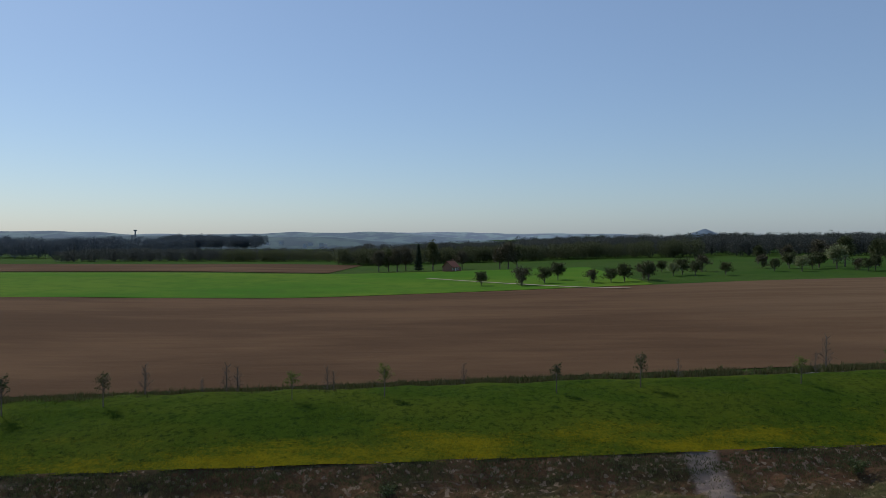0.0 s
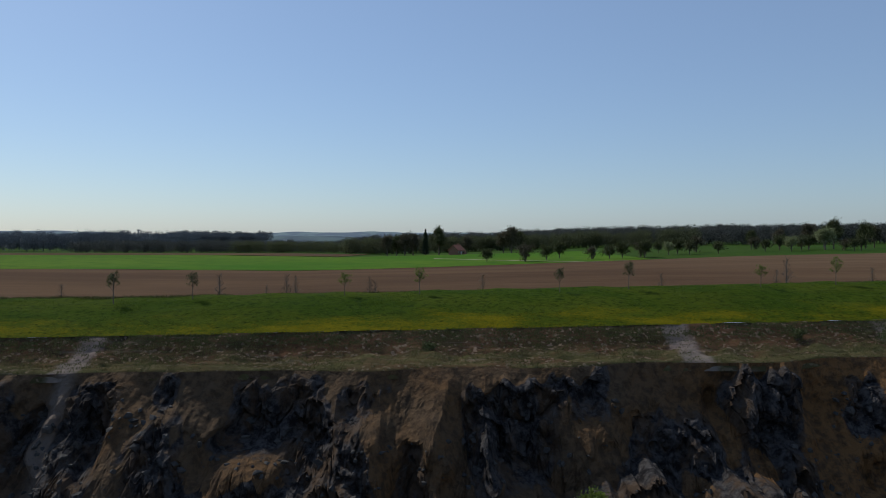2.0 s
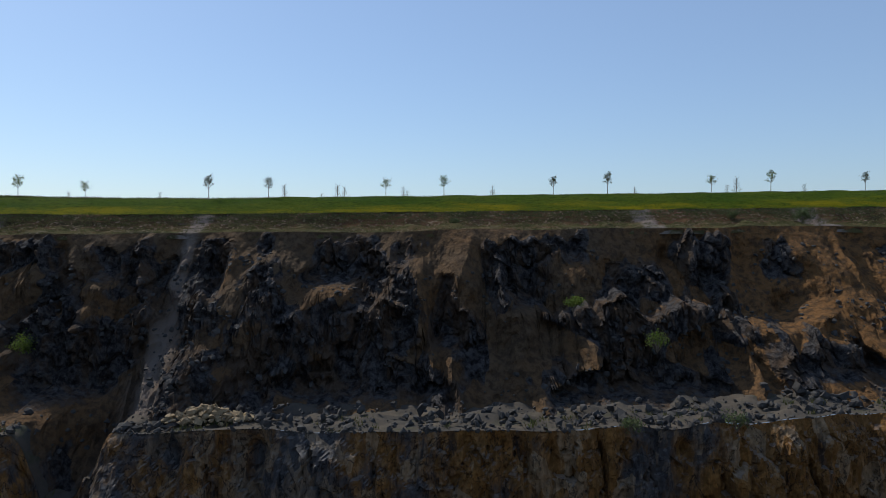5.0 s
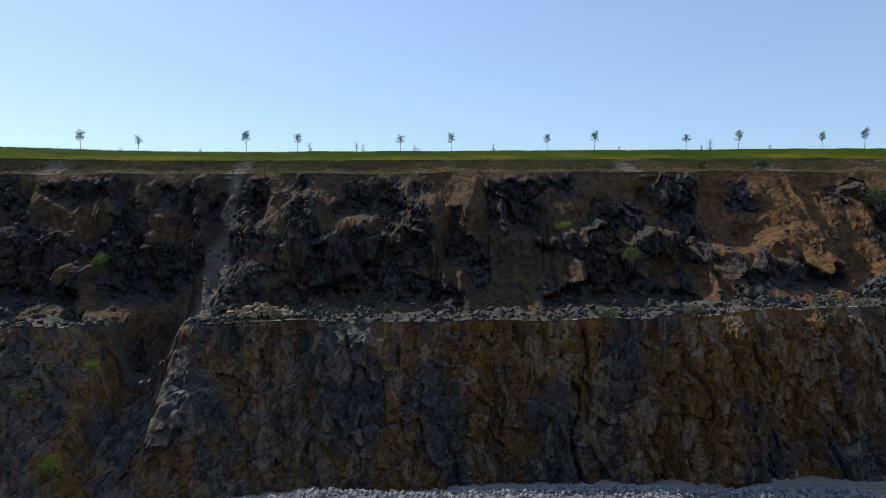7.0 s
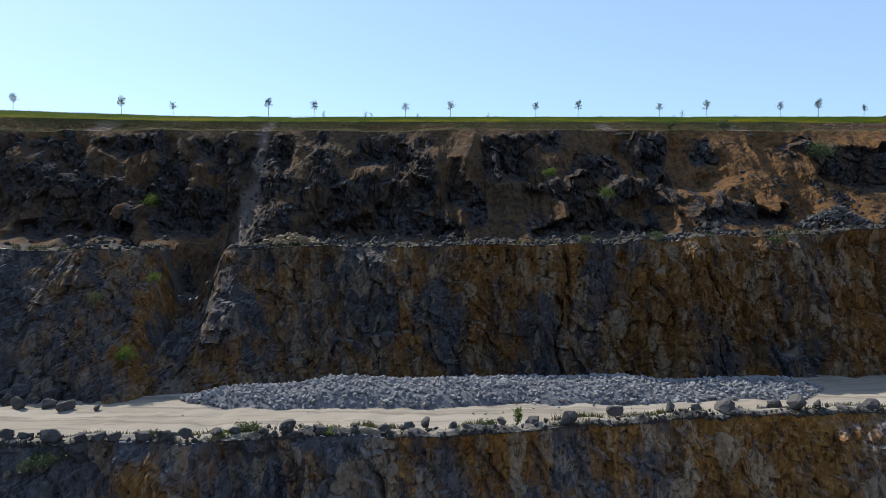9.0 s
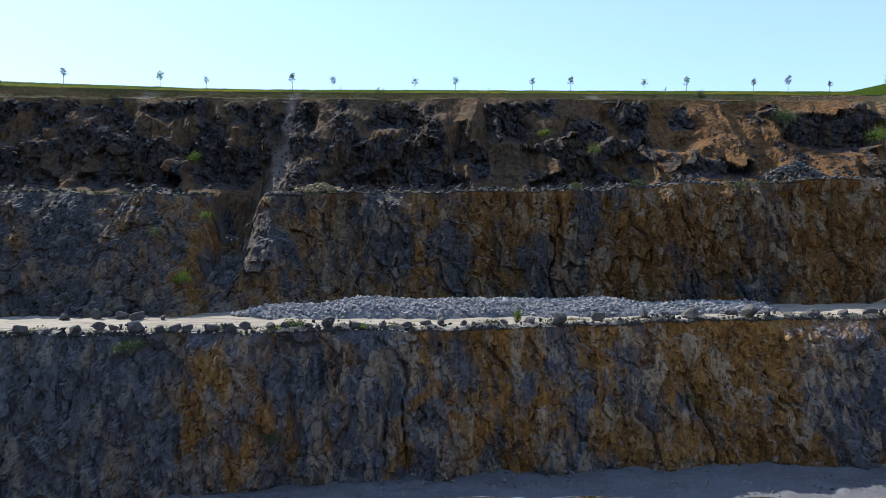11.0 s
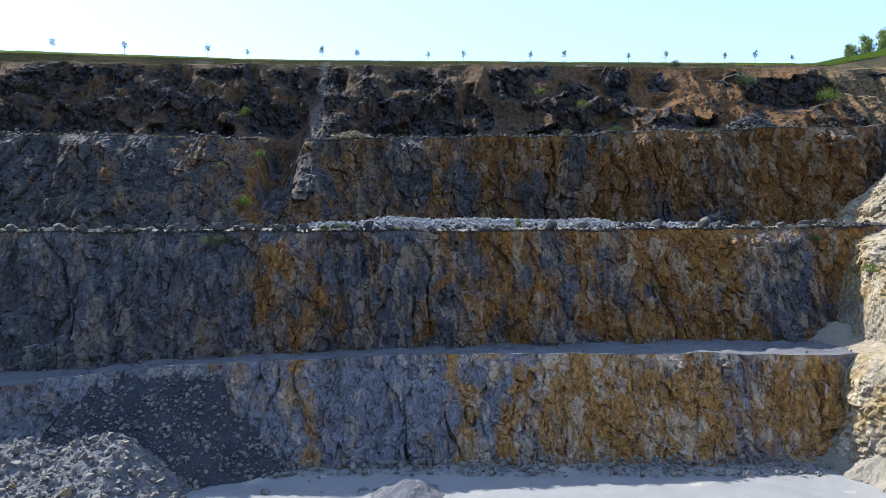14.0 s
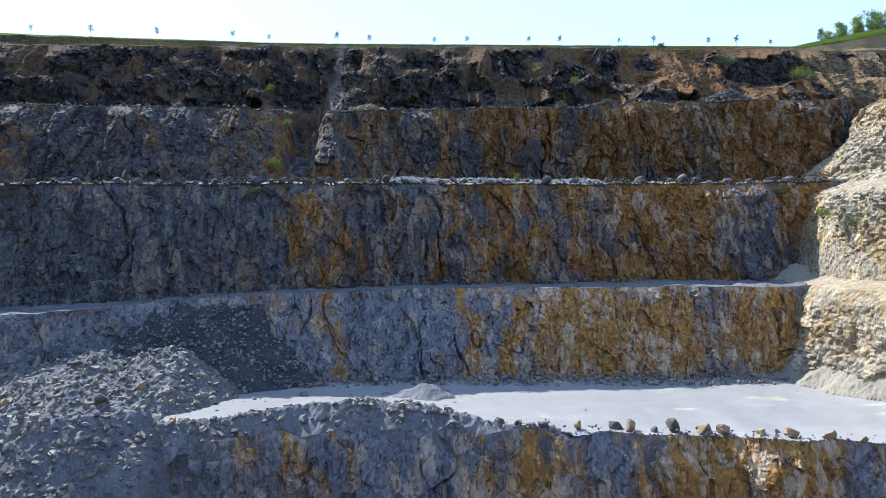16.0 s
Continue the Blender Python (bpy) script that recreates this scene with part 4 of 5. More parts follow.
for x, y, w in [(-65.5, -28, 1.9), (-58, -38, 2.6), (-49.5, -43, 2.7), (-47.2, -43.5, 1.8), (-45.6, -43.2, 1.6), (-44.2, -42.4, 1.7), (-61, -33, 1.5), (-54, -35, 1.6), (-72, -35, 1.8), (-69, -40, 2.0), (-48, -40.5, 1.5), (-50, -36, 1.4)]:
    boulder(x, y, float(pile_height(np.array([x]), np.array([y]))[0]) - 0.1, w, "large pale limestone block lying on the blasted pile", "blocks on the blasted pile", YELLOW_MESHES if w < 1.9 else None, 1.1)

cx, cy = np.meshgrid(steps(-24, -10, 0.3), steps(-34, -22, 0.3), indexing="ij")
cone = -51.5 + np.clip(2.0 - 0.5 * np.hypot((cx + 17.2) * 0.8, cy + 26.8), 0, 2) + 0.22 * fbm(cx / 1.2, cy / 1.2, 521, 3)
tagged(sheet("gravel_heap", np.stack([cx, cy, cone], -1), GRAVEL), "small cone of grey gravel on the pale pit floor", "gravel heap")


# ---- stones that lie about on the benches and at the feet of the faces ----
def along(back, front, x0, x1, lift, spread=1.0, power=1.6):
    def place(r, n):
        x = r.uniform(x0, x1, n)
        keep = smooth_noise(x / 4, x * 0, 531) > r.uniform(-1.3, 0.9, n)
        x = x[keep & ((front is not lip_1) | (np.abs(x + 43.4) > 4.6))]
        (ya, za), (yb, zb) = back(x), front(x)
        t = r.uniform(0, 1, len(x)) ** power * spread
        return np.stack([x, ya + (yb - ya) * t, za + (zb - za) * t + lift + np.clip(1.2 - 5 * t, 0, 1.2) * r.uniform(0, 1, len(x))], -1)
    return place


stone_field("bench_stones", along(foot_0, lip_1, -120, 68, 0.1, 1.0, 1.2), 3400, 0.2, 1.7, DARK_STONE, "dark fallen stones scattered over the upper bench", "stones", 120, lambda p: (p[:, 0] > -35) & (p[:, 0] < 45), None, 3.5)
stone_field("lip_stones", along(lip_1, lip_1, -120, 68, 0.0), 900, 0.2, 0.8, DARK_STONE, "grey stones lining the lip of the upper bench", "stones", 60, lambda p: (p[:, 0] > -30) & (p[:, 0] < 40))
stone_field("road_stones", along(lip_2, lip_2, -120, 58, 0.05), 2600, 0.25, 1.0, DARK_STONE, "grey stones along the lip of the haul road", "stones", 60, lambda p: (p[:, 0] > -30) & (p[:, 0] < 40))
stone_field("ramp_stones", along(foot_2, lip_3, -110, 50, 0.0, 1.0, 1.4), 1800, 0.15, 0.7, MUCK, "small grey stones on the gravel ramp", "stones", 40, lambda p: (p[:, 0] > -30) & (p[:, 0] < 40), None, 3.0)
stone_field("foot_stones", along(foot_3, lip_4, -40, 44, 0.0, 0.16, 1.5), 2400, 0.2, 1.3, MUCK, "talus of grey stones at the foot of the lowest face", "stones", 60, lambda p: (p[:, 0] > -30) & (p[:, 0] < 40), None, 3.5)
def on_scree(r, n):
    x, y = r.uniform(-80, -34, n * 3), r.uniform(-30, -13.6, n * 3)
    h = west_scree(x, y)
    return np.stack([x, y, -51.2 + h + r.uniform(-0.1, 0.15, n * 3)], -1)[h > 0.3][:n]


stone_field("scree_stones", on_scree, 2600, 0.2, 1.1, MUCK, "dark blue-grey stones caught on the scree", "stones", 40, lambda p: p[:, 0] > -60, None, 4.0)
stone_field("floor_edge_stones", along(lip_4, lip_4, -30, 40, 0.0), 1200, 0.15, 0.7, MUCK, "loose stones on the edge of the pit floor", "stones", 40, lambda p: p[:, 0] > -30, None, 3.0)


def knoll(r, n):
    a, d = r.uniform(0, 6.28, n), r.uniform(0, 1, n) ** 0.7
    return np.stack([52 + 6.5 * d * np.cos(a), 37 + 2.6 * d * np.sin(a), 1.6 + 3.0 * (1 - d) + r.uniform(-0.2, 0.2, n)], -1)


stone_field("stone_heap", knoll, 420, 0.35, 1.4, BOULDER, "heap of blue-grey broken blocks on the upper bench", "stone heap", 60, lambda p: p[:, 2] > 1)


def sand(r, n):
    a, d = r.uniform(0, 6.28, n), r.uniform(0, 1, n) ** 0.6
    return np.stack([-30 + 4.5 * d * np.cos(a), 32.2 + 1.4 * d * np.sin(a), -0.9 + 1.5 * (1 - d) + r.uniform(-0.1, 0.15, n)], -1)


stone_field("ochre_heap", sand, 260, 0.3, 1.5, YELLOW_STONE, "heap of ochre stones and sand on the upper bench", "stone heap", 40, lambda p: p[:, 2] > -2)


def on_slope(r, n):
    g = SLOPE_GRID[0]
    i, j = r.integers(100, g.shape[0] - 60, n * 3), (r.uniform(0.05, 1, n * 3) ** 0.8 * (g.shape[1] - 1)).astype(int)
    q = g[i, j]
    return q[smooth_noise(q[:, 0] / 4, q[:, 2] / 3, 551) > r.uniform(-0.4, 1.1, n * 3)][:n]


stone_field("slope_stones", on_slope, 8500, 0.15, 1.2, DARK_STONE, "dark stones lodged all over the upper slope", "stones", 100, lambda q: (q[:, 0] > -30) & (q[:, 0] < 40), None, 4.0)

# ---- plants ----
def leaf_material(name, a, b, through=0.25):
    k = Mat(name, 0.7, 0.2)
    c = k.mix(k.geo.outputs["Random Per Island"], a, b)
    k.done(c)
    t = k.t.nodes.new("ShaderNodeBsdfTranslucent")
    k.put(t.inputs["Color"], c)
    m = k.t.nodes.new("ShaderNodeMixShader")
    m.inputs[0].default_value = through
    k.t.links.new(k.b.outputs[0], m.inputs[1])
    k.t.links.new(t.outputs[0], m.inputs[2])
    k.t.links.new(m.outputs[0], k.t.nodes["Material Output"].inputs[0])
    return k.m


def bark_material(name, a, b):
    k = Mat(name, 0.9, 0.15)
    return k.done(k.mix(k.band(k.noise(3.0, k.where(1, 1, 0.25), 6, 0.7), 0.4, 0.6), a, b), k.noise(6.0, k.where(1, 1, 0.2), 5, 0.7), 0.6, 0.03)


BARK = bark_material("grey_brown_bark", (0.10, 0.08, 0.06), (0.16, 0.135, 0.11))
SPRING = leaf_material("spring_leaves", (0.08, 0.125, 0.018), (0.14, 0.18, 0.035), 0.4)
FRESH = leaf_material("fresh_green_leaves", (0.16, 0.22, 0.06), (0.24, 0.30, 0.10), 0.55)
DULL = leaf_material("olive_leaves", (0.045, 0.06, 0.02), (0.085, 0.09, 0.035))
BUD = leaf_material("budding_twigs", (0.07, 0.06, 0.04), (0.11, 0.095, 0.05), 0.15)
PINE = leaf_material("pine_needles", (0.015, 0.03, 0.015), (0.03, 0.045, 0.022), 0.1)
BLOSSOM = leaf_material("blossom_leaves", (0.16, 0.19, 0.07), (0.24, 0.25, 0.13))
BUSH = leaf_material("grey_green_leaves", (0.06, 0.085, 0.03), (0.10, 0.12, 0.05))
STRAW = leaf_material("rough_grass_blades", (0.055, 0.075, 0.018), (0.12, 0.10, 0.045))


def tube(points, radii, sides=5):
    p = np.asarray(points, float)
    d = np.gradient(p, axis=0)
    d /= np.linalg.norm(d, axis=1)[:, None] + 1e-9
    ref = np.where(np.abs(d[:, 2:3]) > 0.9, [[1.0, 0, 0]], [[0, 0, 1.0]])
    a = np.cross(d, ref)
    a /= np.linalg.norm(a, axis=1)[:, None] + 1e-9
    b = np.cross(d, a)
    t = np.arange(sides) * 2 * np.pi / sides
    v = p[:, None] + np.asarray(radii)[:, None, None] * (np.cos(t)[None, :, None] * a[:, None] + np.sin(t)[None, :, None] * b[:, None])
    k = np.arange(len(p) * sides).reshape(len(p), sides)
    n = np.roll(k, -1, 1)
    return v.reshape(-1, 3), np.stack([k[:-1], n[:-1], n[1:], k[1:]], -1).reshape(-1, 4)


def joined(pieces):
    vs, fs, at = [], [], 0
    for v, f in pieces:
        vs.append(v)
        fs.append(f + at)
        at += len(v)
    return np.concatenate(vs), np.concatenate(fs)


def leaves(r, centres, size, long=1.6):
    """Small folded blades, one at each centre, turned at random."""
    n = len(centres)
    a = r.normal(size=(n, 3))
    a /= np.linalg.norm(a, axis=1)[:, None]
    b = np.cross(a, r.normal(size=(n, 3)))
    b /= np.linalg.norm(b, axis=1)[:, None] + 1e-9
    s = (size * r.uniform(0.6, 1.3, n))[:, None]
    a, b = a * s * long / 2, b * s / 2
    c = np.asarray(centres)
    v = np.stack([c - a, c + b * 0.9, c + a, c - b * 0.9], 1).reshape(-1, 3)
    return v, np.arange(4 * n).reshape(n, 4)


def branched(r, height, fork, spread, limbs, twigs, thick, lean=0.1):
    """A trunk with limbs and twigs. Returns tubes and the places where leaves sit."""
    pieces, tips = [], []
    k = np.linspace(0, 1, 7)
    bend = r.normal(size=2) * lean * height * 0.15
    trunk = np.stack([bend[0] * k ** 2, bend[1] * k ** 2, height * 0.93 * k], -1)
    pieces.append(tube(trunk, thick * (1 - 0.8 * k) + 0.006, 6))
    for i in range(limbs):
        t = fork + (0.95 - fork) * (i + r.uniform(0, 0.9)) / limbs
        base = np.array([np.interp(t, k, trunk[:, j]) for j in range(3)])
        a = i * 2.4 + r.uniform(-0.5, 0.5)
        reach = spread * (1.1 - 0.55 * (t - fork) / (1 - fork)) * r.uniform(0.65, 1.1)
        end = base + np.array([math.cos(a) * reach, math.sin(a) * reach, reach * r.uniform(0.5, 1.1)])
        end[2] = min(end[2], height * 1.05)
        q = np.linspace(0, 1, 5)[:, None]
        line = base + (end - base) * q + np.array([0, 0, 0.18 * reach]) * np.sin(np.pi * q)
        pieces.append(tube(line, thick * 0.42 * (1 - 0.8 * q[:, 0]) + 0.004, 4))
        for j in range(twigs):
            s = r.uniform(0.3, 1.0)
            p = base + (end - base) * s + np.array([0, 0, 0.18 * reach * math.sin(math.pi * s)])
            e = p + r.normal(size=3) * reach * 0.28 + np.array([0, 0, reach * 0.15])
            pieces.append(tube([p, (p + e) / 2 + r.normal(size=3) * 0.03 * reach, e], [thick * 0.16, thick * 0.1, thick * 0.04], 3))
            tips.extend([p * 0.5 + e * 0.5, e])
    tips.append(trunk[-1])
    return joined(pieces), np.array(tips)


def tree_meshes(seed, height, fork, spread, limbs, twigs, thick, count, size, leaf, puff):
    r = np.random.default_rng(seed)
    (v, f), tips = branched(r, height, fork, spread, limbs, twigs, thick)
    out = []
    me = bpy.data.meshes.new("trunk")
    me.from_pydata(v.tolist(), [], f.tolist())
    me.materials.append(BARK)
    me.shade_smooth()
    out.append(("trunk", me))
    if count:
        c = tips[r.integers(0, len(tips), count)] + r.normal(size=(count, 3)) * puff
        v, f = leaves(r, c, size)
        me = bpy.data.meshes.new("crown")
        me.from_pydata(v.tolist(), [], f.tolist())
        me.materials.append(leaf)
        out.append(("crown", me))
    return out


def plant(name, meshes, x, y, z, scale, turn, label, category="tree", group=""):
    home = new(name)
    for nm, me in meshes:
        new(nm, me).parent = home
    home.matrix_basis = Matrix.Translation((x, y, z)) @ Matrix.Rotation(turn, 4, "Z") @ Matrix.Diagonal((scale, scale, scale, 1))
    return tagged(home, label, category, group)


def slope_z(x, y):
    """Height of the grass slope and the fields at a place."""
    x, y = np.array([float(x)]), np.array([float(y)])
    (y0, z0), (y1, z1) = crest(x), verge(x)
    v = np.clip((y - y0) / (y1 - y0), 0, 1)
    h = z0 + (z1 - z0) * v ** 1.7
    return float(np.where(y > y0 + 2, land(x, y), h)[0])


YOUNG = [tree_meshes(600 + i, 3.4, 0.42, 0.85, 13, 6, 0.055, 340, 0.12, SPRING if i % 3 else DULL, 0.12) for i in range(4)]
BARE = [tree_meshes(620 + i, 3.8, 0.14, 0.75, 20, 9, 0.07, 0, 0.1, None, 0.1) for i in range(3)]
# young trees along the crest, planted: x, y, height factor
for i, (x, y, s) in enumerate([(-88.0, 66, 1.0), (-68.5, 67.5, 1.0), (-59.0, 68.3, 0.8), (-41.1, 69.5, 1.12), (-32.7, 71.8, 0.95), (-14.9, 73.4, 0.85), (-5.9, 74.4, 0.95), (11.3, 75.2, 0.9), (20.2, 76.9, 1.02), (37.1, 77.8, 0.85), (47.3, 79.2, 1.05), (63.4, 80.5, 0.95), (71.8, 81.2, 1.12), (-105, 65.5, 1.05), (-120, 64.5, 0.9), (82, 82, 0.8)]):
    plant("young_tree", YOUNG[i % 4], x, y - 1.0, slope_z(x, y - 1.0) - 0.05, s, i * 1.3, "slender young tree with sparse spring leaves on the grass slope", "tree", "young trees along the crest")
for i, (x, y, s) in enumerate([(-32.1, 79.3, 1.05), (-23.4, 79.5, 1.0), (-22.3, 79.8, 0.9), (-52, 78, 0.75), (-12.6, 79.8, 0.85), (2.2, 80.8, 0.85), (26.6, 84, 0.75), (45.9, 88.9, 1.2), (-26.0, 79.4, 0.6), (43.0, 85.5, 0.8), (-66, 76.5, 0.7), (-12, 80.4, 0.7), (57, 87, 0.8)]):
    plant("bare_tree", BARE[i % 3], x, y, slope_z(x, y) - 0.05, s, i * 0.9, "leafless young tree with upright thin branches beside the lane", "tree", "bare trees along the lane")


def bush(seed, x, y, z, wide, tall, leaf, label, count=700, size=0.16):
    r = np.random.default_rng(seed)
    a, u = r.uniform(0, 6.28, 16), r.uniform(0.2, 1, 16)
    tips = np.stack([np.cos(a) * wide / 2 * u, np.sin(a) * wide / 2 * u, tall * (0.35 + 0.6 * r.uniform(0, 1, 16) * (1.1 - 0.5 * u))], -1)
    (v, f) = joined([tube([(0, 0, -0.3), t * 0.55 + r.normal(size=3) * 0.05, t], [0.03 * wide ** 0.5, 0.02, 0.006], 4) for t in tips])
    stems = bpy.data.meshes.new("stems")
    stems.from_pydata(v.tolist(), [], f.tolist())
    stems.materials.append(BARK)
    c = tips[r.integers(0, 16, count)] * r.uniform(0.75, 1.05, (count, 1)) + r.normal(size=(count, 3)) * np.array([wide, wide, tall]) * 0.11
    c[:, 2] = np.abs(c[:, 2])
    v, f = leaves(r, c, size)
    crown = bpy.data.meshes.new("foliage")
    crown.from_pydata(v.tolist(), [], f.tolist())
    crown.materials.append(leaf)
    return plant("bush", [("stems", stems), ("foliage", crown)], x, y, z, 1, 0, label, "bush", "bushes in the quarry")


for i, (x, y, z, w, h, leaf, words) in enumerate([(57, 50.6, 12.6, 5.0, 4.6, BUSH, "rounded grey-green bush on the upper slope"), (-52.9, 39.8, 4.4, 2.6, 2.4, SPRING, "fresh green bush rooted in the upper slope"), (-52.6, 19.2, -8.6, 2.2, 1.8, BUSH, "grey-green bush clinging to the rock face"), (-47, 15.4, -15.2, 2.8, 2.2, SPRING, "green bush clinging to the foot of the face"),
        (-45.6, 21.0, -6.0, 1.6, 1.8, SPRING, "small green bush in a rock cleft"), (8.7, 41.5, 9.4, 2.6, 1.6, SPRING, "low green bush on a soil ledge"), (16.8, 36.2, 5.6, 2.2, 2.2, SPRING, "green bush in front of a dark outcrop"), (73.9, 47, 8.6, 5.0, 4.0, SPRING, "bright green bush near the pit corner"),
        (-0.8, 1.2, -19.5, 1.2, 2.2, SPRING, "yellow-green sapling on the haul road edge"), (-46.4, -5.4, -21.6, 4.0, 1.8, BUSH, "sprawling weeds on the lip of the haul road"), (-30.3, -5.6, -32.4, 2.6, 1.8, BUSH, "dark bush low on the third face"), (47.9, 3.4, -21.6, 2.2, 1.8, BUSH, "green bush on the lip by the corner"), (21, 1.0, -29.8, 2.0, 2.0, BUSH, "thin bush on the third face"),
        (48.6, -10.5, -26, 2.4, 1.8, SPRING, "green bush in the corner gully"), (46, -22.5, -29, 3.0, 4.2, BUSH, "bush on the sunlit side wall"), (43.9, 60.5, 19.6, 2.6, 2.0, BUSH, "dark bush on the brown cutting"), (34.6, 62, 19.8, 1.6, 1.5, BUSH, "dark bush on the brown cutting"), (-4.4, 58.5, 19.0, 1.7, 1.2, BUSH, "dark bush on the brown cutting"),
        (12, 27.8, -1.0, 2.0, 1.6, BUSH, "weeds at the lip of the upper bench"), (22, 27.8, -0.6, 2.4, 1.8, BUSH, "weeds at the lip of the upper bench"), (-37, -3, -19.6, 1.6, 1.0, BUSH, "weeds among the boulders"), (-30, -2.6, -19.6, 1.8, 1.0, SPRING, "weeds among the boulders"), (-27.8, -1.8, -19.6, 2.6, 1.6, BUSH, "weeds among the boulders"), (-20, -1.6, -19.6, 1.8, 0.9, SPRING, "weeds among the boulders"),
        (-4, 0.6, -19.6, 1.6, 1.1, BUSH, "weeds among the boulders"), (38, 26.5, -1, 2.0, 1.4, BUSH, "weeds at the lip of the upper bench")]):
    bush(700 + i, x, y, z, w, h, leaf, words, 900 if w > 2.4 else 420, 0.2 if w > 4 else 0.14)


# ---- rough grass along the lane, and tufts on the benches ----
def tufts(name, places, height, label, seed, blade=STRAW, per=9):
    r = np.random.default_rng(seed)
    n = len(places) * per
    base = np.repeat(places, per, 0) + r.normal(size=(n, 3)) * np.array([0.22, 0.22, 0])
    tip = base + np.stack([r.normal(size=n) * 0.35, r.normal(size=n) * 0.35, np.ones(n)], -1) * (height * r.uniform(0.4, 1.2, n))[:, None]
    side = r.normal(size=(n, 3)) * np.array([1, 1, 0])
    side = side / (np.linalg.norm(side, axis=1)[:, None] + 1e-9) * height * 0.13
    v = np.stack([base - side, base + side, tip], 1).reshape(-1, 3)
    ob = raw(name, v, np.arange(3 * n).reshape(n, 3), blade)
    return tagged(ob, label, "grass", kind="stuff")


r = np.random.default_rng(77)


def lane_places(n, off, wide, gap):
    x = r.uniform(-110, 95, n)
    y = 74 + 0.09 * x + off + r.normal(size=n) * wide + 0.03 * x
    ok = (smooth_noise(x / 6, y * 0, 541) > r.uniform(-2.2, 0.8, n)) & ~((np.abs(x + 27) < 2.2) & gap)
    x, y = x[ok], y[ok]
    return np.stack([x, y, land(x, y) - 0.05], -1)


tufts("rough_grass", np.concatenate([lane_places(11000, 4.9, 0.6, True), lane_places(5000, 9.6, 0.8, False)]), 0.7, "rough hedge-like grass and scrub along the lane", 81)


def shelf_places(back, front, n, lo, hi, thin=-0.5):
    x = r.uniform(-110, 60, n)
    ok = smooth_noise(x / 5, x * 0, 545) > r.uniform(thin, 1.0, n)
    x = x[ok]
    (ya, za), (yb, zb) = back(x), front(x)
    t = r.uniform(lo, hi, len(x))
    return np.stack([x, ya + (yb - ya) * t, za + (zb - za) * t], -1)


tufts("bench_tufts", np.concatenate([shelf_places(foot_0, lip_1, 500, 0.3, 1.0), shelf_places(foot_1, lip_2, 2600, 0.86, 0.995, -0.9)]), 0.6, "tufts of green weeds on the quarry benches", 82)
tufts("cutting_scrub", shelf_places(verge, lip_0, 5000, 0.0, 0.34, -2.5), 0.24, "dark scrub hanging over the brown cutting", 84, DULL)
tufts("lip_tufts", shelf_places(verge, lip_0, 6000, 0.3, 1.0, -2.5), 0.2, "low weeds on the track along the quarry lip", 83)



def verge_places(n):
    x, t = r.uniform(-110, 100, n), r.uniform(0.02, 0.98, n)
    ok = smooth_noise(x / 3, t * 5, 547) > r.uniform(-0.9, 0.9, n)
    x, t = x[ok], t[ok]
    (y0, z0), (y1, z1) = crest(x), verge(x)
    return np.stack([x, y0 + (y1 - y0) * t, z0 + (z1 - z0) * t ** 1.7 - 0.03], -1)


BLADE = leaf_material("meadow_grass_blades", (0.045, 0.085, 0.008), (0.085, 0.115, 0.012), 0.4)
tufts("meadow_tufts", verge_places(16000), 0.17, "tussocks of green meadow grass on the slope", 85, BLADE, 6)
lx = steps(-200, 200, 4)
lane_mid = 74 + 0.12 * lx + 7.2
lane = np.stack([np.stack([lx, lane_mid + o, land(lx, lane_mid + o) + 0.03], -1) for o in (-1.5, 0, 1.5)], 1)
ASPHALT = earth_material("pale_asphalt", [(0.12, 0.12, 0.125), (0.14, 0.14, 0.145), (0.10, 0.10, 0.105)], 0.5, 0.02, 1.0)
tagged(sheet("lane", lane, ASPHALT, smooth=True), "narrow grey asphalt lane between rough grass", "road", kind="structure")
TRACK = earth_material("pale_dirt_track", [(0.34, 0.29, 0.22), (0.29, 0.25, 0.19), (0.38, 0.33, 0.26)], 0.3, 0.03)
tx = steps(-8, 62, 3)
ty = 330 - 1.35 * (tx + 8) + 0.002 * (tx + 8) ** 2
trk = np.stack([np.stack([tx, ty + o, land(tx, ty + o) + 0.35], -1) for o in (-1.4, 1.4)], 1)
tagged(sheet("track", trk, TRACK), "pale dirt track across the pasture", "road", kind="structure")


# ---- orchard, farm trees and house ----
ORCHARD = [tree_meshes(640 + i, 5.4, 0.16, 3.1, 14, 8, 0.22, 1700, 0.36, (DULL, BUD, DULL, BLOSSOM)[i], 0.42) for i in range(4)]
TALL = [tree_meshes(650 + i, 12.5, 0.25, 3.6, 14, 8, 0.38, 2600, 0.5, (BUD, DULL, BUD)[i], 0.75) for i in range(3)]
GREEN_TALL = [tree_meshes(660 + i, 9.0, 0.2, 2.0, 16, 8, 0.2, 1500, 0.3, FRESH, 0.42) for i in range(2)]
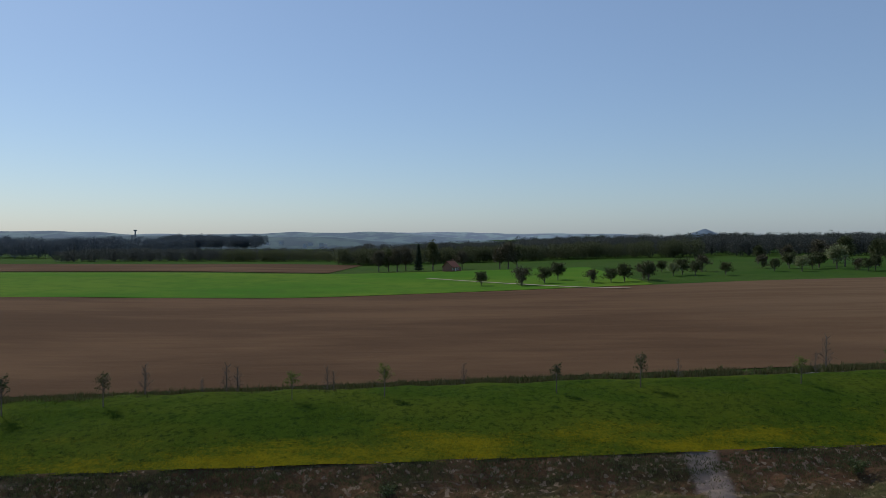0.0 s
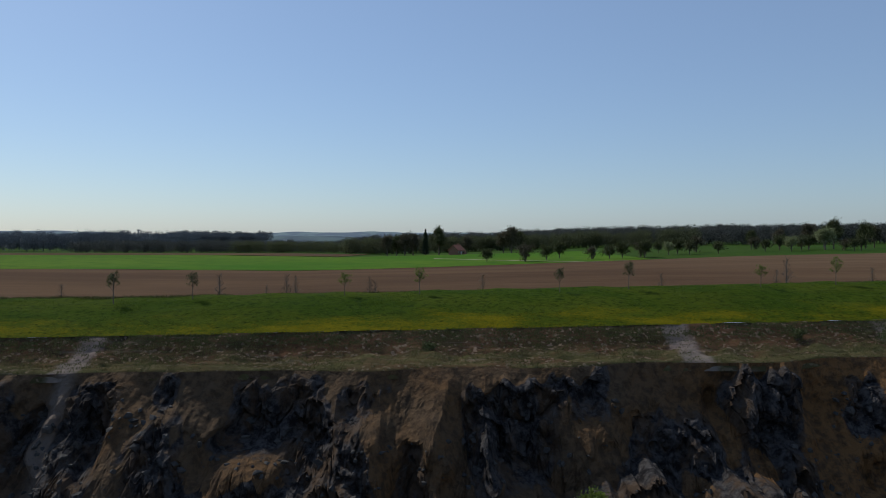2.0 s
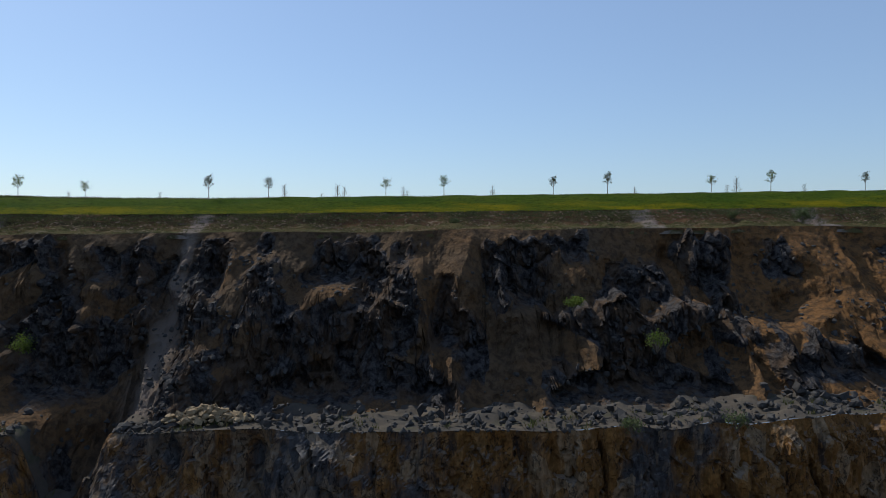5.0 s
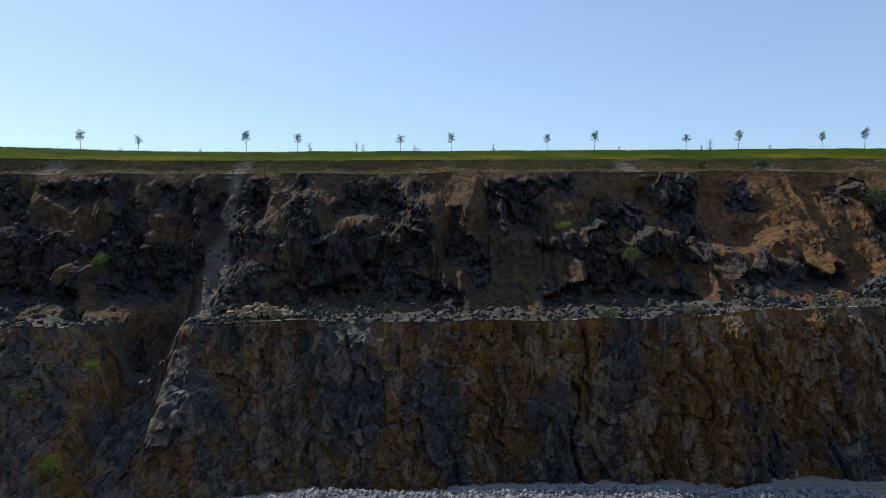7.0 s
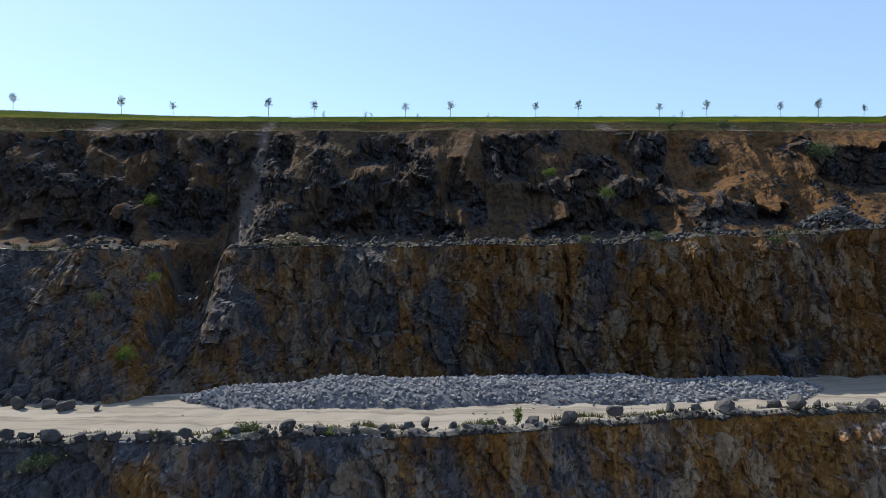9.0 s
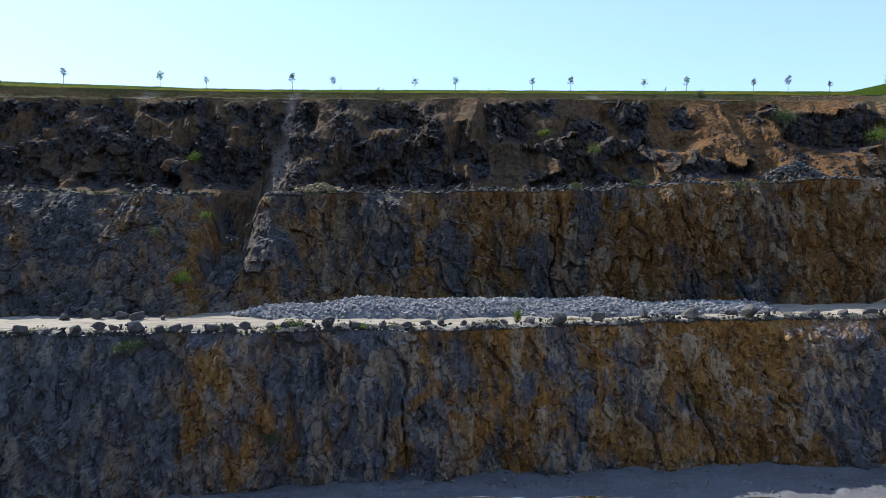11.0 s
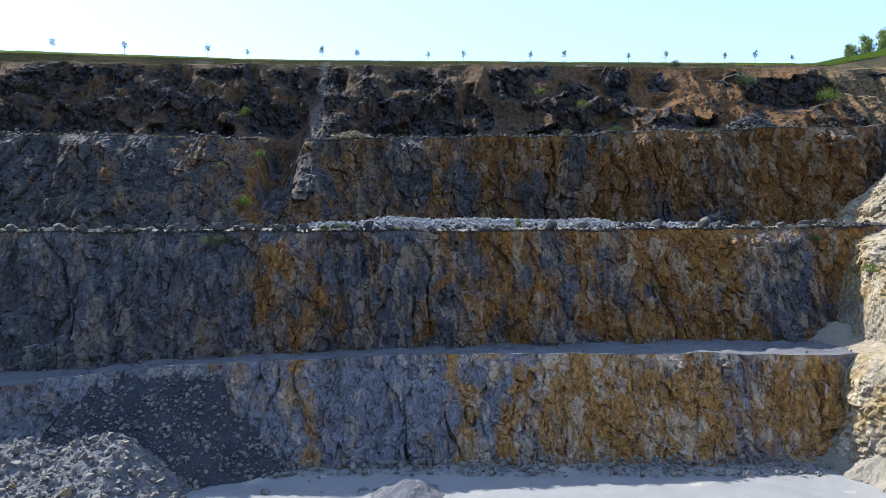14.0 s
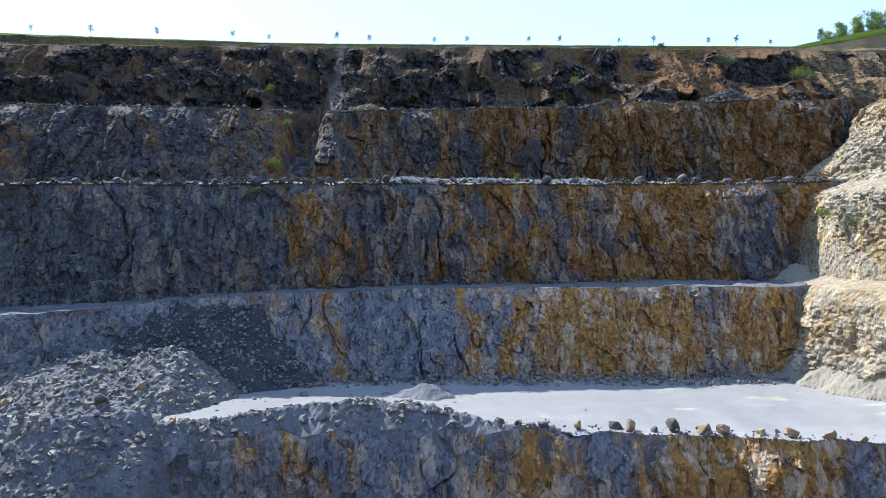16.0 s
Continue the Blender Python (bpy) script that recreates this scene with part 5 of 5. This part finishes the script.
for i, (px0, py0, d) in enumerate([(850, 490, 282), (922, 497, 277), (962, 494, 285), (986, 490, 300), (1046, 497, 280), (1080, 498, 278), (1104, 497, 280), (1138, 494, 290), (1146, 496, 284), (1170, 476, 330), (1190, 487, 305), (1206, 486, 310), (1229, 487, 304), (1241, 477, 330), (1283, 486, 302), (1369, 479, 325), (1418, 481, 320), (1436, 476, 335), (1448, 473, 345), (1517, 480, 325), (1536, 484, 315), (1548, 482, 320), (1347, 470, 350), (1395, 472, 345)]):
    x = (px0 - 784) / 1313 * d
    s = (0.85, 1.05, 0.95, 1.1, 0.8)[i % 5]
    plant("orchard_tree", ORCHARD[3 if i in (16, 10) else i % 3], x, d, slope_z(x, d) - 0.1, s, i * 1.7, "old orchard tree in pale blossom on green pasture" if i in (16, 10) else "old round-headed orchard tree with dark budding crown on pasture", "tree", "orchard trees")
for i, (x, y, s) in enumerate([(-35, 398, 0.9), (-30, 401, 0.85), (-25, 396, 0.95), (-21, 408, 1.0), (-6, 402, 1.15), (34, 392, 1.1), (30, 398, 0.95), (39, 396, 0.9), (10, 410, 0.8), (183, 362, 1.0), (192, 355, 1.1), (176, 380, 0.8), (206, 392, 0.8), (212, 362, 1.0), (236, 358, 1.05), (228, 382, 0.9), (166, 392, 0.75)]):
    plant("tall_tree", TALL[i % 3], x, y, slope_z(x, y) - 0.2, s, i * 1.1, "tall budding farm tree with a broad bare crown", "tree", "tall trees by the farm")
plant("blossom_tree", ORCHARD[3], 179, 338, slope_z(179, 338) - 0.1, 1.6, 0.4, "broad tree in pale green spring blossom on pasture", "tree")


def conifer(seed, height, radius):
    rr = np.random.default_rng(seed)
    v, f = tube([(0, 0, 0), (0, 0, height * 0.5), (0, 0, height * 0.97)], [0.25, 0.15, 0.03], 6)
    trunk = bpy.data.meshes.new("trunk")
    trunk.from_pydata(v.tolist(), [], f.tolist())
    trunk.materials.append(BARK)
    n = 2600
    h = rr.uniform(0.08, 1, n)
    a = rr.uniform(0, 6.28, n)
    d = radius * (1.02 - h) ** 0.75 * rr.uniform(0.2, 1, n) ** 0.5 * (0.75 + 0.3 * np.sin(h * 60))
    v, f = leaves(rr, np.stack([np.cos(a) * d, np.sin(a) * d, h * height - 0.2 * d], -1), 0.45, 1.8)
    crown = bpy.data.meshes.new("crown")
    crown.from_pydata(v.tolist(), [], f.tolist())
    crown.materials.append(PINE)
    return [("trunk", trunk), ("crown", crown)]


plant("conifer", conifer(671, 14.5, 3.0), -13.5, 395, slope_z(-13.5, 395) - 0.1, 1, 0, "tall dark spruce standing beside the farmhouse", "tree")

# the clump on the knoll by the pit's corner
for i, (x, y, s) in enumerate([(90.9, 70, 0.5), (107, 98, 0.62), (110, 101, 0.8), (112.5, 99, 0.95), (115, 102, 0.9), (117.5, 99, 1.05), (120, 102, 1.0), (122.5, 99, 1.1), (125.5, 101, 1.1), (128.5, 99, 1.15), (132, 101, 1.1)]):
    plant("green_tree", GREEN_TALL[i % 2], x, y, slope_z(x, y) - 0.2, s, i * 1.9, "leafy bright green tree on the knoll above the pit", "tree", "green trees on the knoll")

def farmhouse():
    home = new("farmhouse")
    brick = earth_material("old_red_brick", [(0.22, 0.11, 0.08), (0.27, 0.14, 0.10), (0.18, 0.095, 0.075)], 1.2, 0.02)
    tile = earth_material("faded_red_roof_tiles", [(0.27, 0.10, 0.065), (0.31, 0.13, 0.09), (0.22, 0.085, 0.06)], 1.5, 0.03)
    pane = Mat("dark_window_glass", 0.1, 0.5).done((0.02, 0.025, 0.03))
    wood = Mat("white_painted_wood", 0.6, 0.3).done((0.7, 0.7, 0.67))

    def box(name, a, b, mat, parent=home):
        bm = bmesh.new()
        bmesh.ops.create_cube(bm, size=1.0)
        for q in bm.verts:
            q.co = [(a[j] + b[j]) / 2 + q.co[j] * (b[j] - a[j]) for j in range(3)]
        return part(name, bm, mat, parent)
    w, d, h, top = 7.6, 5.6, 2.7, 5.4
    v = [(-w / 2, -d / 2, 0), (w / 2, -d / 2, 0), (w / 2, d / 2, 0), (-w / 2, d / 2, 0), (-w / 2, -d / 2, h), (w / 2, -d / 2, h), (w / 2, d / 2, h), (-w / 2, d / 2, h), (-w / 2, 0, top - 0.2), (w / 2, 0, top - 0.2)]
    me = bpy.data.meshes.new("wall")
    me.from_pydata(v, [], [(0, 1, 5, 4), (2, 3, 7, 6), (3, 0, 4, 8, 7), (1, 2, 6, 9, 5), (4, 5, 9, 8), (6, 7, 8, 9)])
    me.materials.append(brick)
    new("wall", me).parent = home
    for s in (-1, 1):
        bm = bmesh.new()
        e = 0.45
        lo, hi = h - 0.35, top
        q = [bm.verts.new(c) for c in [(-w / 2 - e, s * (d / 2 + e), lo), (w / 2 + e, s * (d / 2 + e), lo), (w / 2 + e, 0, hi), (-w / 2 - e, 0, hi), (-w / 2 - e, s * (d / 2 + e), lo + 0.2), (w / 2 + e, s * (d / 2 + e), lo + 0.2), (w / 2 + e, 0, hi + 0.2), (-w / 2 - e, 0, hi + 0.2)]]
        for fc in ((0, 1, 2, 3), (4, 5, 6, 7), (0, 1, 5, 4), (1, 2, 6, 5), (2, 3, 7, 6), (3, 0, 4, 7)):
            bm.faces.new([q[j] for j in fc])
        bmesh.ops.recalc_face_normals(bm, faces=bm.faces[:])
        part("roof", bm, tile, home)
    box("chimney", (1.6, -0.35, top - 0.6), (2.3, 0.35, top + 0.9), brick)
    for x in (-3.0, 2.6):
        fr = box("window", (x - 0.55, -d / 2 - 0.06, 1.0), (x + 0.55, -d / 2 + 0.05, 2.2), wood)
        box("pane", (x - 0.46, -d / 2 - 0.08, 1.09), (x + 0.46, -d / 2 - 0.065, 2.11), pane, fr)
    box("door", (-0.5, -d / 2 - 0.06, 0), (0.5, -d / 2 + 0.05, 2.05), wood)
    box("shed", (w / 2 + 0.1, -2.2, 0), (w / 2 + 3.4, 2.2, 2.3), brick)
    home.matrix_basis = Matrix.Translation((3.5, 381, slope_z(3.5, 381) - 0.1)) @ Matrix.Rotation(radians(62), 4, "Z")
    return tagged(home, "small red-brick farmhouse with a faded tiled roof among trees", "house")


farmhouse()


# ---- woods and far hills ----
def wood(name, x0, x1, near, deep, n, height, leaf, label, seed, floor=None, rise=0.0, size=1.35):
    rr = np.random.default_rng(seed)
    x = rr.uniform(x0, x1, n)
    y = near(x) + deep * rr.uniform(0, 1, n) ** 1.3
    z = (land(x, y) if floor is None else np.full(n, floor)) + rise * np.clip((y - near(x)) / deep, 0, 1)
    h = height * rr.uniform(0.9, 1.08, n) * (1 + 0.12 * smooth_noise(x / 25, y / 25, seed))
    per = 240
    u = rr.normal(size=(n, per, 3))
    u /= np.linalg.norm(u, axis=2)[:, :, None]
    u *= rr.uniform(0.55, 1.0, (n, per, 1))
    c = np.stack([x[:, None] + u[:, :, 0] * h[:, None] * 0.33, y[:, None] + u[:, :, 1] * h[:, None] * 0.33, z[:, None] + h[:, None] * (0.52 + u[:, :, 2] * 0.48)], -1).reshape(-1, 3)
    v, f = leaves(rr, c, 0.62 * size * height / 16, 1.3)
    stems = [tube([(x[i], y[i], z[i] - 0.5), (x[i], y[i], z[i] + h[i] * 0.7)], [0.25, 0.1], 3) for i in range(0, n, 2)]
    sv, sf = joined(stems)
    ob = raw(name, np.concatenate([v, sv]), np.concatenate([f, sf + len(v)]), leaf)
    return tagged(ob, label, "woodland", kind="stuff")


WOOD_A = leaf_material("bare_spring_woodland", (0.045, 0.053, 0.052), (0.075, 0.08, 0.068), 0.35)
WOOD_B = leaf_material("greening_woodland", (0.058, 0.07, 0.034), (0.10, 0.11, 0.048), 0.4)
# WOOD_C carries the blue of distance haze in its leaf colour
WOOD_C = leaf_material("haze_blue_woodland", (0.055, 0.072, 0.092), (0.08, 0.10, 0.118), 0.35)
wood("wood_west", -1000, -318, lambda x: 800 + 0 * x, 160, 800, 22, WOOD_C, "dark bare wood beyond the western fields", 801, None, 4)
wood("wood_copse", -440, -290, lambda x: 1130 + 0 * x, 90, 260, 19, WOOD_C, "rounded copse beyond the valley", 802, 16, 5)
wood("wood_valley", -330, -55, lambda x: 690 + 0.25 * (x + 55), 100, 560, 11.5, WOOD_A, "belt of bare trees in the valley", 803)
wood("wood_valley_edge", -195, -60, lambda x: 640 + 0 * x, 25, 160, 10, WOOD_B, "pale greening trees along the valley wood", 804)
wood("wood_east", -75, 560, lambda x: 555 - 0.12 * x, 130, 1300, 14.5, WOOD_A, "long dark wood along the eastern skyline", 805, None, 2)
wood("wood_east_edge", -80, 180, lambda x: 535 - 0.10 * x, 22, 260, 12.5, WOOD_B, "greening broadleaf trees along the wood edge", 806)
wood("wood_pines", 60, 560, lambda x: 650 - 0.12 * x, 60, 420, 16, PINE, "dark pine tops behind the wood", 807, None, 1)


def ridge(name, y, x0, x1, low, high, seed, tone, label):
    """A far hill line, a long rounded bank, with haze put into its tone."""
    xs, vs = np.linspace(x0, x1, 160), np.linspace(0, 1, 10)
    x, v = np.meshgrid(xs, vs, indexing="ij")
    ends = np.clip(np.minimum(x - x0, x1 - x) / (0.18 * (x1 - x0)), 0, 1) ** 0.7
    top = (high + (high - low) * 0.22 * fbm(x / 420, x * 0, seed, 4) - low) * ends + low
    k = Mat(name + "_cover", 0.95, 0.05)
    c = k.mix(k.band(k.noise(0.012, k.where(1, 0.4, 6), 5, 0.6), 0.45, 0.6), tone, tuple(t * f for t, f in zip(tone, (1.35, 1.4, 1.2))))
    p = np.stack([x, y + 260 * v, low + (top - low) * np.sin(v * np.pi / 2) - 8 * (v == 0)], -1)
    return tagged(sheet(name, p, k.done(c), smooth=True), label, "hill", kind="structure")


# tones grow paler and bluer with distance: aerial haze painted as colour
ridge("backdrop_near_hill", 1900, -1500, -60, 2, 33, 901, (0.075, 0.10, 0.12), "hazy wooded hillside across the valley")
ridge("backdrop_hill", 2900, -2600, 300, -5, 39, 902, (0.12, 0.155, 0.19), "far skyline hills tinted pale blue for haze")
ridge("backdrop_far_hill", 4100, -3000, 2600, -10, 38, 903, (0.17, 0.21, 0.26), "horizon hills tinted palest blue for haze")
bm = bmesh.new()
bmesh.ops.create_cone(bm, cap_ends=False, segments=40, radius1=110, radius2=6, depth=44)
for q in bm.verts:
    q.co.z += 2.5 * noise.noise(q.co * 0.02)
# the tip's blue is distance haze mixed into its surface colour
tip = Mat("spoil_tip_haze_tone", 0.95, 0.05)
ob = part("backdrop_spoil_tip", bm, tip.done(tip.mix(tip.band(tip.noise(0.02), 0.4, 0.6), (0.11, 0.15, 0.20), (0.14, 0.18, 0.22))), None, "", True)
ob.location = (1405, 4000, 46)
tagged(ob, "hazy blue conical spoil tip on the skyline", "hill", kind="structure")
home = new("water_tower")
# concrete tinted blue-grey, the haze over the distance baked in
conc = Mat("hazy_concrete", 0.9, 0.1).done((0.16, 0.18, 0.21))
for nm, r1, r2, dep, zz in (("shaft", 3.5, 2.5, 26, 13), ("tank", 4, 8, 6, 29)):
    bm = bmesh.new()
    bmesh.ops.create_cone(bm, cap_ends=True, segments=16, radius1=r1, radius2=r2, depth=dep)
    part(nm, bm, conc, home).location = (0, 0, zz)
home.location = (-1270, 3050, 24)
tagged(home, "far concrete water tower on the hilltop", "water tower")
for i in range(14):
    rr = np.random.default_rng(950 + i)
    bm = bmesh.new()
    bmesh.ops.create_cube(bm, size=1.0)
    wd, dp, ht = rr.uniform(9, 16), 9, rr.uniform(5, 7)
    for q in bm.verts:
        q.co = (q.co.x * wd, q.co.y * dp, q.co.z * ht)
    up = sorted(bm.verts, key=lambda q: -q.co.z)[:4]
    for q in up:
        q.co.y *= 0.1
        q.co.z += 2
    b = part("far_house", bm, Mat("pale_render", 0.9, 0.1).done((0.4, 0.4, 0.4)))
    fx = rr.uniform(-640, -300)
    b.location = (fx, 1880 + rr.uniform(-20, 0), 8 + rr.uniform(0, 8))
    tagged(b, "tiny pale village house across the valley", "house", "houses of the far village")
